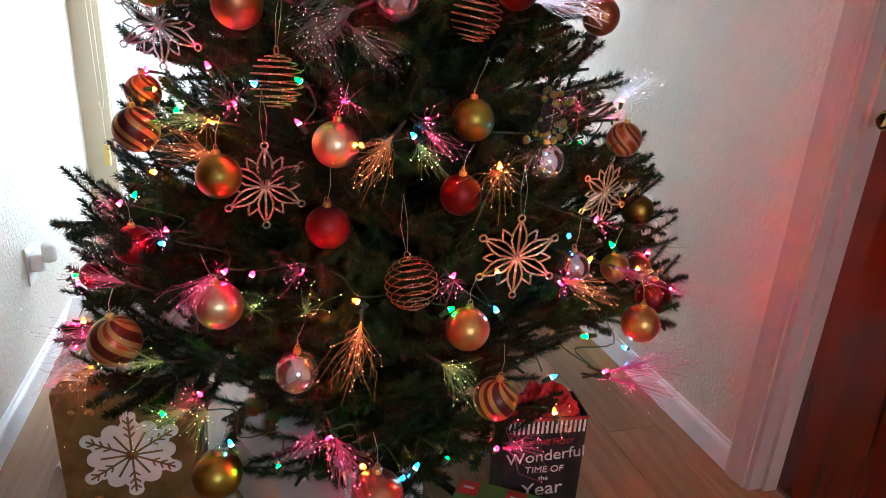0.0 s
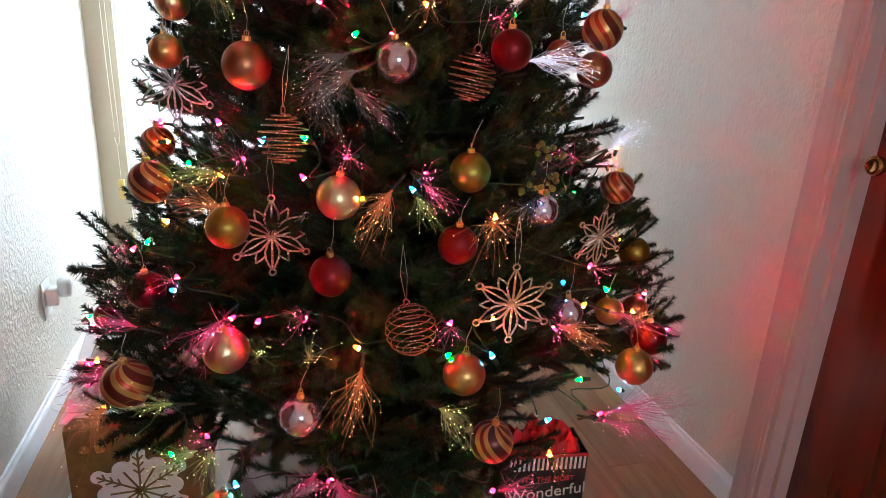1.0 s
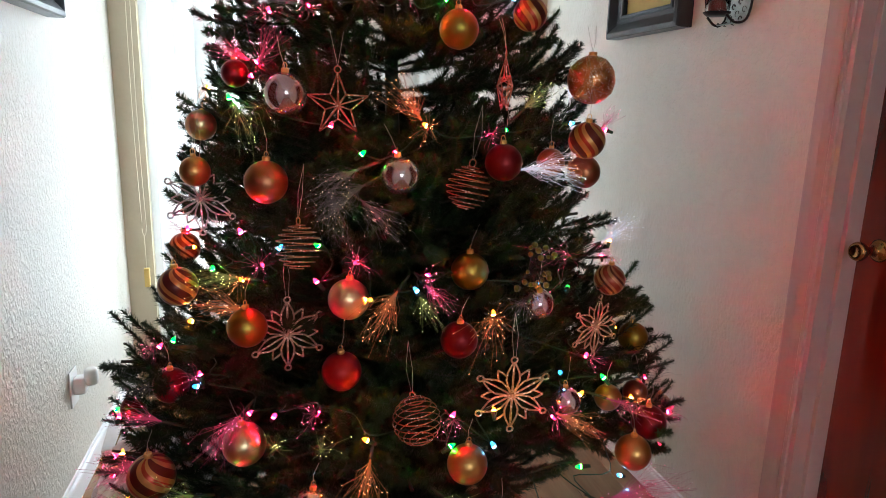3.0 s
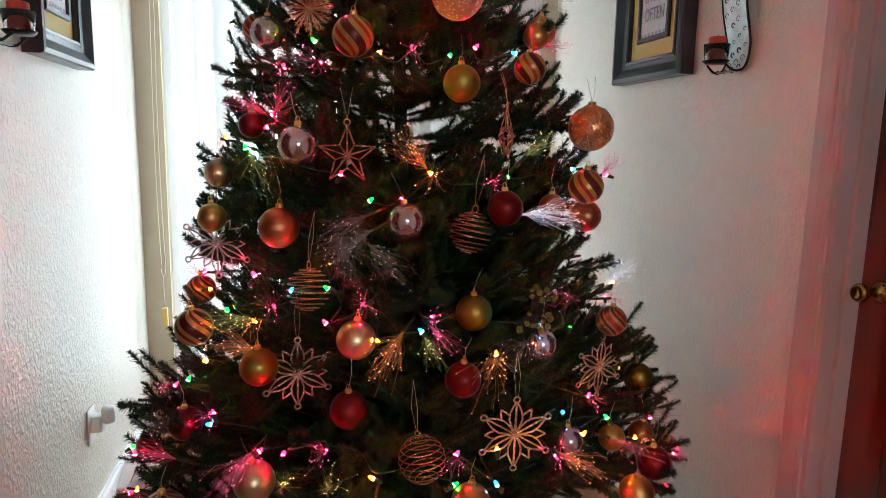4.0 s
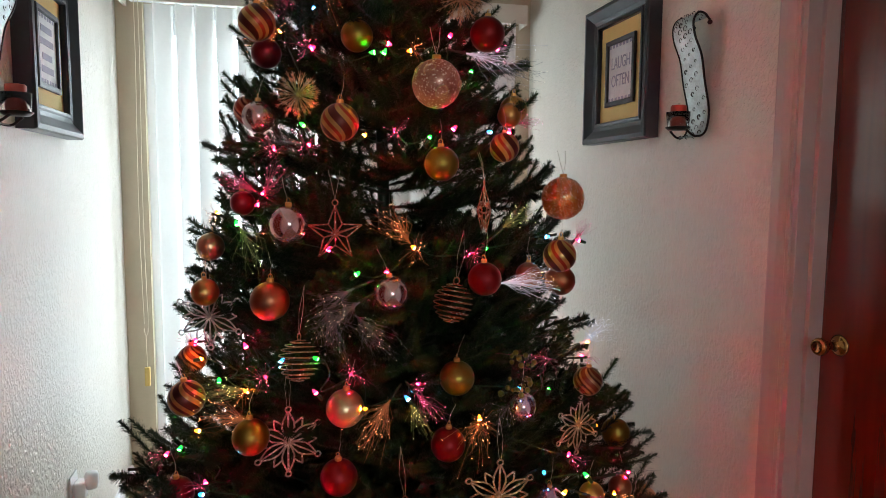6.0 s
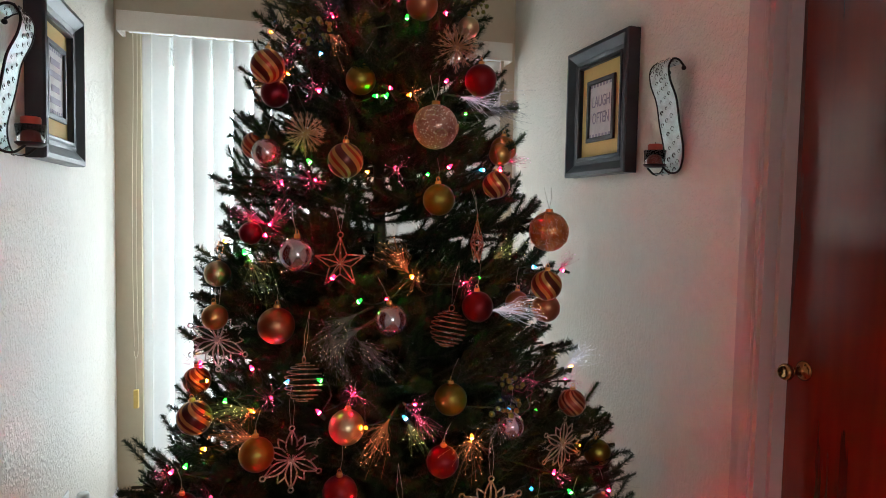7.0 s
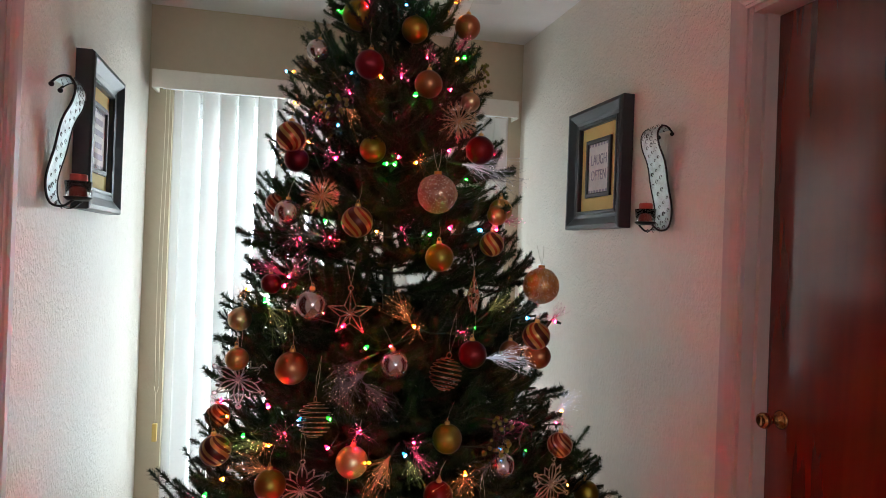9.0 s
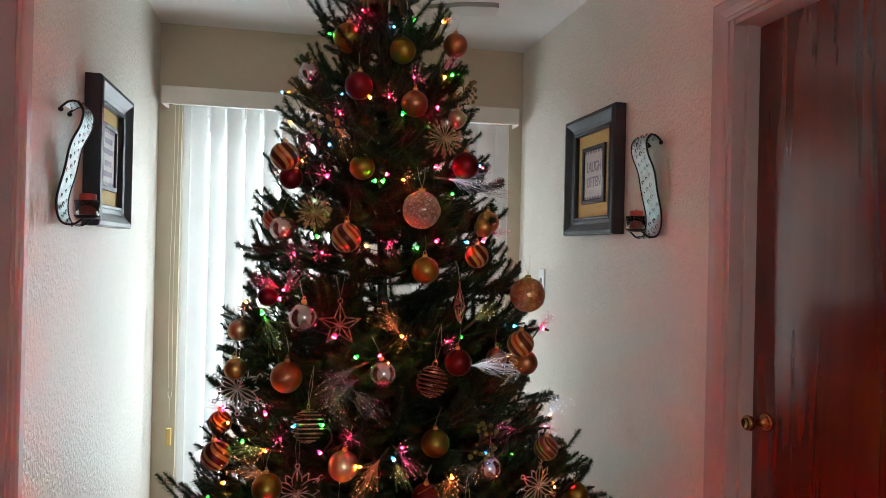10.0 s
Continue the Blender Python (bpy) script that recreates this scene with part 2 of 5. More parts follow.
M = {
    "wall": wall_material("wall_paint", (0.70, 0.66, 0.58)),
    # Window wall: its backlit shade is put into this darker tan
    "wall_back": material("backlit_wall_tan", (0.54, 0.47, 0.34), 0.6, vary=0.05, scale=2.0, fine=30, bump=0.1, bump_scale=120),
    "ceiling": material("ceiling_paint", (0.86, 0.85, 0.83), 0.8, vary=0.03, bump=0.3, bump_scale=150),
    # White casing; the dim pink light on it is mixed into this colour
    "trim": material("light_toned_trim_paint", (0.46, 0.39, 0.38), 0.32, vary=0.05, scale=9, bump=0.05, bump_scale=30),
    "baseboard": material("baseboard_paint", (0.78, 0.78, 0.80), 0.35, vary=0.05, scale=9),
    "door": wood_material("stained_door_wood", (0.070, 0.010, 0.0035), (0.110, 0.016, 0.005), 0.22, "z", coat=0.75, rings=9),
    "floor": wood_material("laminate_oak", (0.23, 0.115, 0.048), (0.33, 0.19, 0.09), 0.34, "y", rand=0.10, rings=22),
    "gap": material("floor_gap", (0.10, 0.06, 0.04), 0.8),
    "brass": material("brass", (0.36, 0.20, 0.07), 0.16, 1.0, vary=0.1, scale=40),
    "glass": material("clear_glass", (0.95, 0.97, 0.97), 0.02, trans=1.0, vary=0.0),
    "cup_glass": material("thin_clear_glass", (0.97, 0.97, 0.97), 0.04, trans=1.0, vary=0.0, spec=0.3),
    "slat": material("pvc_slat", (0.80, 0.80, 0.77), 0.55, vary=0.04, scale=3),
    "valance": material("valance_fabric", (0.74, 0.71, 0.62), 0.6, vary=0.05, bump=0.15, bump_scale=200),
    "upvc": material("window_frame_vinyl", (0.82, 0.84, 0.85), 0.4, vary=0.03),
    "cord": material("blind_cord", (0.75, 0.70, 0.55), 0.6, vary=0.1),
    "tag": material("cord_tassel_plastic", (0.75, 0.55, 0.16), 0.45, vary=0.08),
    "plastic": material("white_plastic", (0.80, 0.80, 0.78), 0.35, vary=0.03),
    "frame": material("blue_black_frame", (0.012, 0.020, 0.029), 0.30, vary=0.3, scale=14, fine=120, coat=0.12, bump=0.08),
    "frame_inner": material("inner_black_frame", (0.03, 0.032, 0.036), 0.4, vary=0.2),
    "mat": material("mustard_mat_board", (0.62, 0.45, 0.15), 0.75, vary=0.06, bump=0.05, bump_scale=300),
    "print": material("printed_card", (0.58, 0.54, 0.54), 0.6, vary=0.1, scale=20),
    "ink": material("print_ink", (0.27, 0.24, 0.31), 0.6, vary=0.2),
    "iron": material("black_iron", (0.015, 0.014, 0.014), 0.4, 0.6, vary=0.2),
    "punched": material("verdigris_punched_metal", (0.52, 0.62, 0.62), 0.4, 0.5, vary=0.25, scale=30, fine=180, bump=0.4, bump_scale=120),
    "wax": material("red_candle_wax", (0.42, 0.06, 0.035), 0.5, vary=0.12, scale=20),
    "needle": material("artificial_needles", (0.010, 0.028, 0.010), 0.5, vary=0.45, scale=9, fine=60, alt=(0.032, 0.060, 0.018), rand=0.35, spec=0.25),
    "stem": material("wired_stem", (0.035, 0.035, 0.02), 0.7, vary=0.2),
    "trunk": material("green_steel_pole", (0.02, 0.04, 0.02), 0.5, 0.3, vary=0.2),
    "cap": material("gold_cap", (0.75, 0.45, 0.16), 0.35, 1.0, vary=0.15, scale=60),
    "thread": material("nylon_thread", (0.55, 0.5, 0.42), 0.4),
    "copper": material("copper_ball", (0.34, 0.145, 0.075), 0.34, 1.0, vary=0.08),
    "olive": material("olive_gold_ball", (0.24, 0.19, 0.035), 0.37, 1.0, vary=0.1),
    "red": material("matte_red_ball", (0.135, 0.012, 0.014), 0.37, 0.9, vary=0.1),
    "maroon": material("maroon_ball", (0.15, 0.014, 0.024), 0.37, 0.85, vary=0.1),
    "gold": material("gold_ball", (0.50, 0.29, 0.10), 0.32, 1.0, vary=0.08),
    "champagne": material("champagne_ball", (0.58, 0.46, 0.28), 0.30, 1.0, vary=0.08),
    "silver": material("silver_ball", (0.50, 0.47, 0.50), 0.13, 0.9, vary=0.06),
    "stripe_dark": stripe_material("dark_striped_ball", ((0.07, 0.02, 0.018), (0.36, 0.21, 0.07), (0.11, 0.03, 0.02)), 4, 30),
    "stripe_red": stripe_material("red_striped_ball", ((0.09, 0.018, 0.012), (0.40, 0.25, 0.08), (0.30, 0.045, 0.02)), 4, 30),
    "stripe_copper": stripe_material("copper_striped_ball", ((0.20, 0.04, 0.02), (0.33, 0.16, 0.08), (0.09, 0.02, 0.014)), 5, 40),
    "bronze": glitter_material("bronze_glitter_wire", (0.42, 0.20, 0.10), (0.6, 0.4, 0.2)),
    "copper_wire": glitter_material("copper_glitter_wire", (0.34, 0.06, 0.04), (0.75, 0.30, 0.16)),
    "silver_glitter": glitter_material("champagne_glitter", (0.40, 0.29, 0.24), (0.66, 0.53, 0.43)),
    "gold_glitter": glitter_material("gold_glitter", (0.50, 0.33, 0.18), (0.78, 0.58, 0.36)),
    "grey_glitter": glitter_material("grey_glitter", (0.38, 0.36, 0.36), (0.6, 0.58, 0.55)),
    "star_wire": glitter_material("red_star_wire", (0.55, 0.12, 0.09), (0.7, 0.3, 0.2)),
    "orange_glitter": glitter_material("orange_glitter_ball", (0.55, 0.20, 0.06), (0.8, 0.42, 0.16)),
    "pink_glitter": glitter_material("rose_frosted_ball", (0.44, 0.20, 0.15), (0.62, 0.36, 0.27), 0.55),
    "berry": material("olive_berry", (0.13, 0.14, 0.02), 0.34, 0.35, vary=0.35, scale=60, fine=500, alt=(0.26, 0.25, 0.05), bump=0.3, bump_scale=500),
    "pick_leaf": glitter_material("gold_leaf_pick", (0.42, 0.20, 0.07), (0.65, 0.4, 0.15), 0.6),
    "topper": material("brown_woven_topper", (0.10, 0.055, 0.028), 0.7, vary=0.4, scale=30, fine=200, bump=0.5, bump_scale=180),
    "topper_strand": material("brown_twine", (0.20, 0.12, 0.06), 0.6, vary=0.35, scale=40, fine=300),
    "wire": material("green_light_cord", (0.012, 0.05, 0.02), 0.45, vary=0.15),
    "box_gold": material("gold_gift_wrap", (0.17, 0.105, 0.03), 0.4, 0.35, vary=0.2, scale=18, fine=60, alt=(0.25, 0.165, 0.055)),
    "box_side": material("dark_brown_box_side", (0.055, 0.035, 0.02), 0.5, 0.2, vary=0.2),
    "paper_white": material("white_gift_paper", (0.74, 0.71, 0.70), 0.5, vary=0.07, scale=8, bump=0.15, bump_scale=14),
    "paper_red": material("red_tissue_paper", (0.55, 0.02, 0.025), 0.6, vary=0.25, scale=12, bump=0.4, bump_scale=30),
    "bag_black": material("black_bag_paper", (0.018, 0.016, 0.018), 0.45, vary=0.25, scale=20, coat=0.2),
    "bag_print": material("white_bag_print", (0.72, 0.70, 0.68), 0.5, vary=0.1, scale=40),
    "bag_red": material("red_bag_print", (0.5, 0.03, 0.03), 0.5, vary=0.1),
    "wrap_red": material("red_print_wrap", (0.48, 0.03, 0.03), 0.42, vary=0.15, scale=15),
    "wrap_green": material("green_print_wrap", (0.07, 0.20, 0.04), 0.42, vary=0.15, scale=15),
    "glow_glass": material("frosted_lamp_glass", (0.82, 0.80, 0.78), 0.35, vary=0.03),
    # Iron grey, also used as the shade on the white blade edges
    "rim": material("grey_iron_and_edge_shade", (0.42, 0.41, 0.39), 0.5, 0.4, vary=0.08),
    "fan_white": material("white_fan_enamel", (0.76, 0.75, 0.73), 0.4, vary=0.04, scale=5),
    "stucco": material("pale_stucco", (0.65, 0.64, 0.60), 0.9, vary=0.1, scale=1),
    "ground": material("pale_concrete", (0.50, 0.49, 0.46), 0.9, vary=0.15, scale=0.6, fine=8),
}
# word, glass colour with its glow, filament light with its strength, tint of the fibres it feeds
BULB = {
    "P": ("pink", (1.0, 0.022, 0.085), 5.0, (1.0, 0.003, 0.030), 5400.0, (1.0, 0.07, 0.24)),
    "G": ("green", (0.012, 1.0, 0.045), 4.0, (0.025, 1.0, 0.030), 800.0, (0.45, 0.60, 0.13)),
    "O": ("amber", (1.0, 0.20, 0.012), 5.0, (1.0, 0.200, 0.012), 2900.0, (1.0, 0.32, 0.06)),
    "B": ("blue", (0.030, 0.38, 1.0), 4.0, (0.040, 0.300, 1.0), 700.0, (0.12, 0.45, 1.0)),
}
FIBRE = {}
for key, (word, rgb, glow, light, power, tint) in BULB.items():
    M["bulb_" + key] = material(word + "_lamp", [0.4 * c + 0.1 for c in rgb], 0.2, emit=rgb, strength=glow, vary=0.0)
    M["hot_" + key] = material(word + "_lamp_filament", (0.5, 0.5, 0.5), 0.2, emit=light, strength=power * LAMPS, vary=0.0)
    FIBRE[key] = material(word + "_lit_fibre", [0.10 + 0.22 * c for c in tint], 0.25, emit=tint, strength=0.10, vary=0.2, spec=0.7)
    M["tip_" + key] = material(word + "_fibre_tip", [0.5 + 0.4 * c for c in tint], 0.3, emit=[0.06 + 0.94 * c for c in tint], strength=6.0, vary=0.0)
FIBRE["L"] = material("white_lit_fibre", (0.5, 0.5, 0.55), 0.2, emit=(0.80, 0.86, 1.0), strength=0.28, vary=0.2)
M["tip_L"] = material("bright_fibre_tip", (0.8, 0.8, 0.8), 0.3, emit=(0.95, 0.95, 1.0), strength=5.0, vary=0.0)
FIBRE["W"] = material("clear_fibre", (0.30, 0.30, 0.34), 0.18, trans=0.4, vary=0.2, spec=0.8)
M["tip_W"] = material("white_fibre_tip", (0.8, 0.8, 0.75), 0.3, emit=(1.0, 0.85, 0.55), strength=0.8, vary=0.0)
slat_b = M["slat"].node_tree.nodes["Principled BSDF"]
_n, _l = M["slat"].node_tree.nodes, M["slat"].node_tree.links
_t, _mx = _n.new("ShaderNodeBsdfTranslucent"), _n.new("ShaderNodeMixShader")
_t.inputs["Color"].default_value, _mx.inputs["Fac"].default_value = (0.86, 0.85, 0.80, 1), 0.09
_o = [q for q in _n if q.type == "OUTPUT_MATERIAL"][0]
_l.new(slat_b.outputs[0], _mx.inputs[1]), _l.new(_t.outputs[0], _mx.inputs[2]), _l.new(_mx.outputs[0], _o.inputs["Surface"])


# ---- mesh helpers ----
def put(name, bm, mt, parent=None, label="", smooth=False, at=None):
    me = bpy.data.meshes.new(name)
    bm.normal_update()
    if smooth:
        for f in bm.faces:
            f.smooth = True
    bm.to_mesh(me)
    bm.free()
    for q in mt if isinstance(mt, (list, tuple)) else [mt]:
        me.materials.append(q)
    ob = new(name, me)
    if parent:
        ob.parent = parent
    if at is not None:
        ob.matrix_basis = at
    if label:
        ob["label"] = label
    return ob


def part(name, bm, mt, parent, label="", smooth=False, at=None):
    return put(name, bm, mt, parent, label, smooth, at)


def thing(name, at, label, category, group="", kind=""):
    ob = new(name)
    ob.empty_display_size = 0.05
    ob.matrix_basis = at
    return tagged(ob, label, category, group, kind)


def box(bm, lo, hi, m=None, bevel=0.0, mi=0):
    b2 = bmesh.new()
    bmesh.ops.create_cube(b2, size=1)
    for v in b2.verts:
        v.co = Vector([(lo[i] + hi[i]) / 2 + v.co[i] * (hi[i] - lo[i]) for i in range(3)])
    if bevel:
        bmesh.ops.bevel(b2, geom=b2.edges[:], offset=bevel, segments=2, affect="EDGES", profile=0.7)
    join(bm, b2, m, mi)
    return bm


def join(bm, b2, m=None, mi=0):
    vs = [bm.verts.new(m @ v.co if m else v.co) for v in b2.verts]
    b2.verts.index_update()
    for f in b2.faces:
        try:
            nf = bm.faces.new([vs[v.index] for v in f.verts])
            nf.material_index, nf.smooth = mi, f.smooth
        except ValueError:
            pass
    b2.free()


def lathe(bm, profile, seg=24, m=None, mi=0):
    """Turn (radius, z) pairs round z."""
    rings = []
    for r, z in profile:
        if r < 1e-6:
            rings.append([bm.verts.new((0, 0, z))])
        else:
            rings.append([bm.verts.new((r * math.cos(2 * math.pi * i / seg), r * math.sin(2 * math.pi * i / seg), z)) for i in range(seg)])
    for a, b in zip(rings, rings[1:]):
        for i in range(seg):
            j = (i + 1) % seg
            q = [a[i % len(a)], a[j % len(a)], b[j % len(b)], b[i % len(b)]]
            q = list(dict.fromkeys(q))
            if len(q) > 2:
                f = bm.faces.new(q)
                f.material_index, f.smooth = mi, True
    if m:
        for ring in rings:
            for v in ring:
                v.co = m @ v.co
    return bm


def tube(bm, pts, r, seg=6, closed=False, mi=0, flat=1.0):
    """A round wire along points; r is one radius or one for each point."""
    pts = [Vector(p) for p in pts]
    n = len(pts)
    rs = r if isinstance(r, (list, tuple)) else [r] * n
    rings, up = [], None
    for i, p in enumerate(pts):
        a, b = pts[(i - 1) % n if closed else max(i - 1, 0)], pts[(i + 1) % n if closed else min(i + 1, n - 1)]
        d = (b - a).normalized() if (b - a).length > 1e-9 else Vector((0, 0, 1))
        if up is None:
            up = d.orthogonal().normalized()
        up = (up - d * up.dot(d))
        up = up.normalized() if up.length > 1e-6 else d.orthogonal().normalized()
        side = d.cross(up)
        rings.append([bm.verts.new(p + (up * math.cos(2 * math.pi * k / seg) * flat + side * math.sin(2 * math.pi * k / seg)) * rs[i]) for k in range(seg)])
    for i in range(n if closed else n - 1):
        a, b = rings[i], rings[(i + 1) % n]
        for k in range(seg):
            f = bm.faces.new((a[k], a[(k + 1) % seg], b[(k + 1) % seg], b[k]))
            f.material_index, f.smooth = mi, True
    if not closed:
        bm.faces.new(rings[0][::-1]).material_index = mi
        bm.faces.new(rings[-1]).material_index = mi
    return bm


def sphere(bm, c, r, seg=10, mi=0, squash=1.0):
    k = max(5, seg // 2)
    lathe(bm, [(r * math.sin(math.pi * i / k), -r * squash * math.cos(math.pi * i / k)) for i in range(k + 1)], seg, Matrix.Translation(c), mi)


def lettering(name, text, size, mt, parent, at, label=""):
    cu = bpy.data.curves.new(name, "FONT")
    cu.body, cu.size, cu.extrude, cu.align_x, cu.align_y = text, size, 0.0004, "CENTER", "CENTER"
    tmp = bpy.data.objects.new(name, cu)
    me = bpy.data.meshes.new_from_object(tmp)
    me.materials.clear()
    me.materials.append(mt)
    bpy.data.objects.remove(tmp)
    ob = new(name, me)
    ob.parent, ob.matrix_basis = parent, at
    if label:
        ob["label"] = label
    return ob


# ---- the room ----
LEFT, RIGHT, SOUTH, TOP = -0.555, 1.245, -2.2, 2.44


def structure(name, bm, mt, label, category):
    return tagged(put(name, bm, mt), label, category, kind="structure")


# floor slab, then planks laid on it at the end of the file
bm = box(bmesh.new(), (LEFT - 0.2, SOUTH - 0.3, -0.12), (RIGHT + 0.25, 3.15, -0.006))
floor = structure("floor", bm, M["gap"], "light oak laminate plank floor, slightly glossy", "floor")

bm = box(bmesh.new(), (LEFT - 0.2, SOUTH - 0.3, TOP), (RIGHT + 0.25, 3.3, TOP + 0.12))
structure("ceiling", bm, M["ceiling"], "white matte painted ceiling", "ceiling")

DR = (0.360, 1.175, 2.045)   # right door: near edge, far edge, height
DL = (0.44, 1.26, 2.055)     # left door


def side_wall(name, x0, x1, door, label):
    bm = bmesh.new()
    box(bm, (x0, SOUTH - 0.15, 0), (x1, door[0], TOP))
    box(bm, (x0, door[0], door[2]), (x1, door[1], TOP))
    box(bm, (x0, door[1], 0), (x1, 3.12, TOP))
    structure(name, bm, M["wall"], label, "wall")


side_wall("wall_east", RIGHT, RIGHT + 0.13, DR, "beige wall with knockdown plaster texture")
side_wall("wall_west", LEFT - 0.13, LEFT, DL, "beige wall with knockdown plaster texture, lit by window")

bm = bmesh.new()
u0, u1, z0, z1 = WIN
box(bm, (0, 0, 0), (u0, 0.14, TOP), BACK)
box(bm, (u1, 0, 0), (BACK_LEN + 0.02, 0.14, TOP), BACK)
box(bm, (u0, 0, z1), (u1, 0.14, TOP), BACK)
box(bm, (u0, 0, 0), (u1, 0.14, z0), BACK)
structure("wall_north", bm, M["wall_back"], "wall above and beside tall window, toned tan for backlit shade", "wall")

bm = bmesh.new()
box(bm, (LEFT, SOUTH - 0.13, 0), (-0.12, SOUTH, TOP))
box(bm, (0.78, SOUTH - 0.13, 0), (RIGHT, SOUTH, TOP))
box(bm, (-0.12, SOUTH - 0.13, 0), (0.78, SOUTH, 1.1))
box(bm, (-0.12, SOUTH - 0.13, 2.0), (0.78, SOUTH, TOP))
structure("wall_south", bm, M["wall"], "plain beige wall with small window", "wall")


def baseboard(name, x, y0, y1, sign):
    """A moulded board: flat face and a small ogee on top."""
    bm = bmesh.new()
    prof = [(0, 0.0), (0.013, 0.0), (0.013, 0.058), (0.011, 0.066), (0.006, 0.072), (0.005, 0.080), (0, 0.082)]
    a = [bm.verts.new((x + sign * d, y0, z)) for d, z in prof]
    b = [bm.verts.new((x + sign * d, y1, z)) for d, z in prof]
    for i in range(len(prof) - 1):
        bm.faces.new((a[i], a[i + 1], b[i + 1], b[i]))
    bm.faces.new(a), bm.faces.new(b[::-1])
    bmesh.ops.recalc_face_normals(bm, faces=bm.faces)
    structure(name, bm, M["baseboard"], "white moulded baseboard along the wall", "baseboard")


baseboard("baseboard", RIGHT, DR[1] + 0.061, 2.84, -1)
baseboard("baseboard", LEFT, DL[1] + 0.061, 2.91, 1)
baseboard("baseboard", RIGHT, SOUTH, DR[0] - 0.061, -1)
baseboard("baseboard", LEFT, SOUTH, DL[0] - 0.061, 1)


def casing(name, x, door, sign):
    """Door trim with a rounded outer bead and a stepped inner edge, jambs and stop."""
    ya, yb, zt = door
    root = thing(name, pose(x, 0, 0), "white painted moulded door casing, toned darker for dim pink light", "door trim", kind="structure")
    prof = [(0.0, -0.004), (0.011, -0.004), (0.013, 0.004), (0.010, 0.008), (0.014, 0.016), (0.017, 0.028), (0.018, 0.050), (0.016, 0.056), (0.010, 0.060), (0.0, 0.060)]
    for side, y in ((-1, ya), (1, yb)):
        bm = bmesh.new()
        lo = [bm.verts.new((-sign * d, y + side * w, 0)) for d, w in prof]
        hi = [bm.verts.new((-sign * d, y + side * w, zt + w)) for d, w in prof]
        for i in range(len(prof) - 1):
            bm.faces.new((lo[i], lo[i + 1], hi[i + 1], hi[i]))
        bm.faces.new(lo), bm.faces.new(hi)
        bmesh.ops.recalc_face_normals(bm, faces=bm.faces)
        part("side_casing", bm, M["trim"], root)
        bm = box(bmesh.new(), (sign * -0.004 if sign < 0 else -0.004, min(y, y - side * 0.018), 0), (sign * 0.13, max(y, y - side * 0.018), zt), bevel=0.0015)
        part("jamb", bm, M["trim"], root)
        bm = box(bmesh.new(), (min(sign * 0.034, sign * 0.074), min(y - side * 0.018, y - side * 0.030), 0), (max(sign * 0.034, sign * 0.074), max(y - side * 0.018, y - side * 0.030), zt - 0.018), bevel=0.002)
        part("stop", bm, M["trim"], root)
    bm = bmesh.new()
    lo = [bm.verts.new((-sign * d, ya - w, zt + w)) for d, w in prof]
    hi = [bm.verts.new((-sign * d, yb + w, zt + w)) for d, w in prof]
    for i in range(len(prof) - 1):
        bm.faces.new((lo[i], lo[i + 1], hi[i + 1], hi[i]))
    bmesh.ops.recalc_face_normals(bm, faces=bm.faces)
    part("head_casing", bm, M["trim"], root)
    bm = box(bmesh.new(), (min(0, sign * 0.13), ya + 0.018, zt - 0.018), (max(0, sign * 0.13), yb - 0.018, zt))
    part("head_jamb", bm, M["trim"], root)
    return root


casing("door_trim_1", RIGHT, DR, 1)
casing("door_trim_2", LEFT, DL, -1)


def door(name, x, d, sign, knob_y):
    ya, yb, zt = d
    root = thing(name, pose(x + sign * 0.074, (ya + yb) / 2, 0), "closed red-brown stained flush wooden door, glossy", "door", kind="structure")
    w = (yb - ya) / 2 - 0.021
    bm = box(bmesh.new(), (min(0, sign * 0.038), -w, 0.012), (max(0, sign * 0.038), w, zt - 0.021), bevel=0.002)
    part("leaf", bm, M["door"], root)
    bm = bmesh.new()
    turn = Matrix.Translation((0, knob_y, 0.945)) @ Matrix.Rotation(radians(-90 * sign), 4, "Y")
    lathe(bm, [(0, 0.0005), (0.024, 0.0005), (0.025, 0.003), (0.020, 0.007), (0.010, 0.010), (0.009, 0.034), (0.011, 0.041), (0.017, 0.045), (0.0205, 0.052), (0.021, 0.058), (0.018, 0.065), (0.012, 0.068), (0.0105, 0.0665), (0, 0.0660)], 28, turn)
    part("door_knob", bm, M["brass"], root, "polished brass round knob", True)
    for z in (0.25, 1.02, 1.80):
        bm = bmesh.new()
        y = -w - 0.002 if knob_y > 0 else w + 0.002
        tube(bm, [(-sign * 0.004, y, z - 0.045), (-sign * 0.004, y, z + 0.045)], 0.005, 10)
        part("hinge", bm, M["brass"], root)
    return root


door("door_1", RIGHT, DR, 1, 0.325)
door("door_2", LEFT, DL, -1, -0.325)

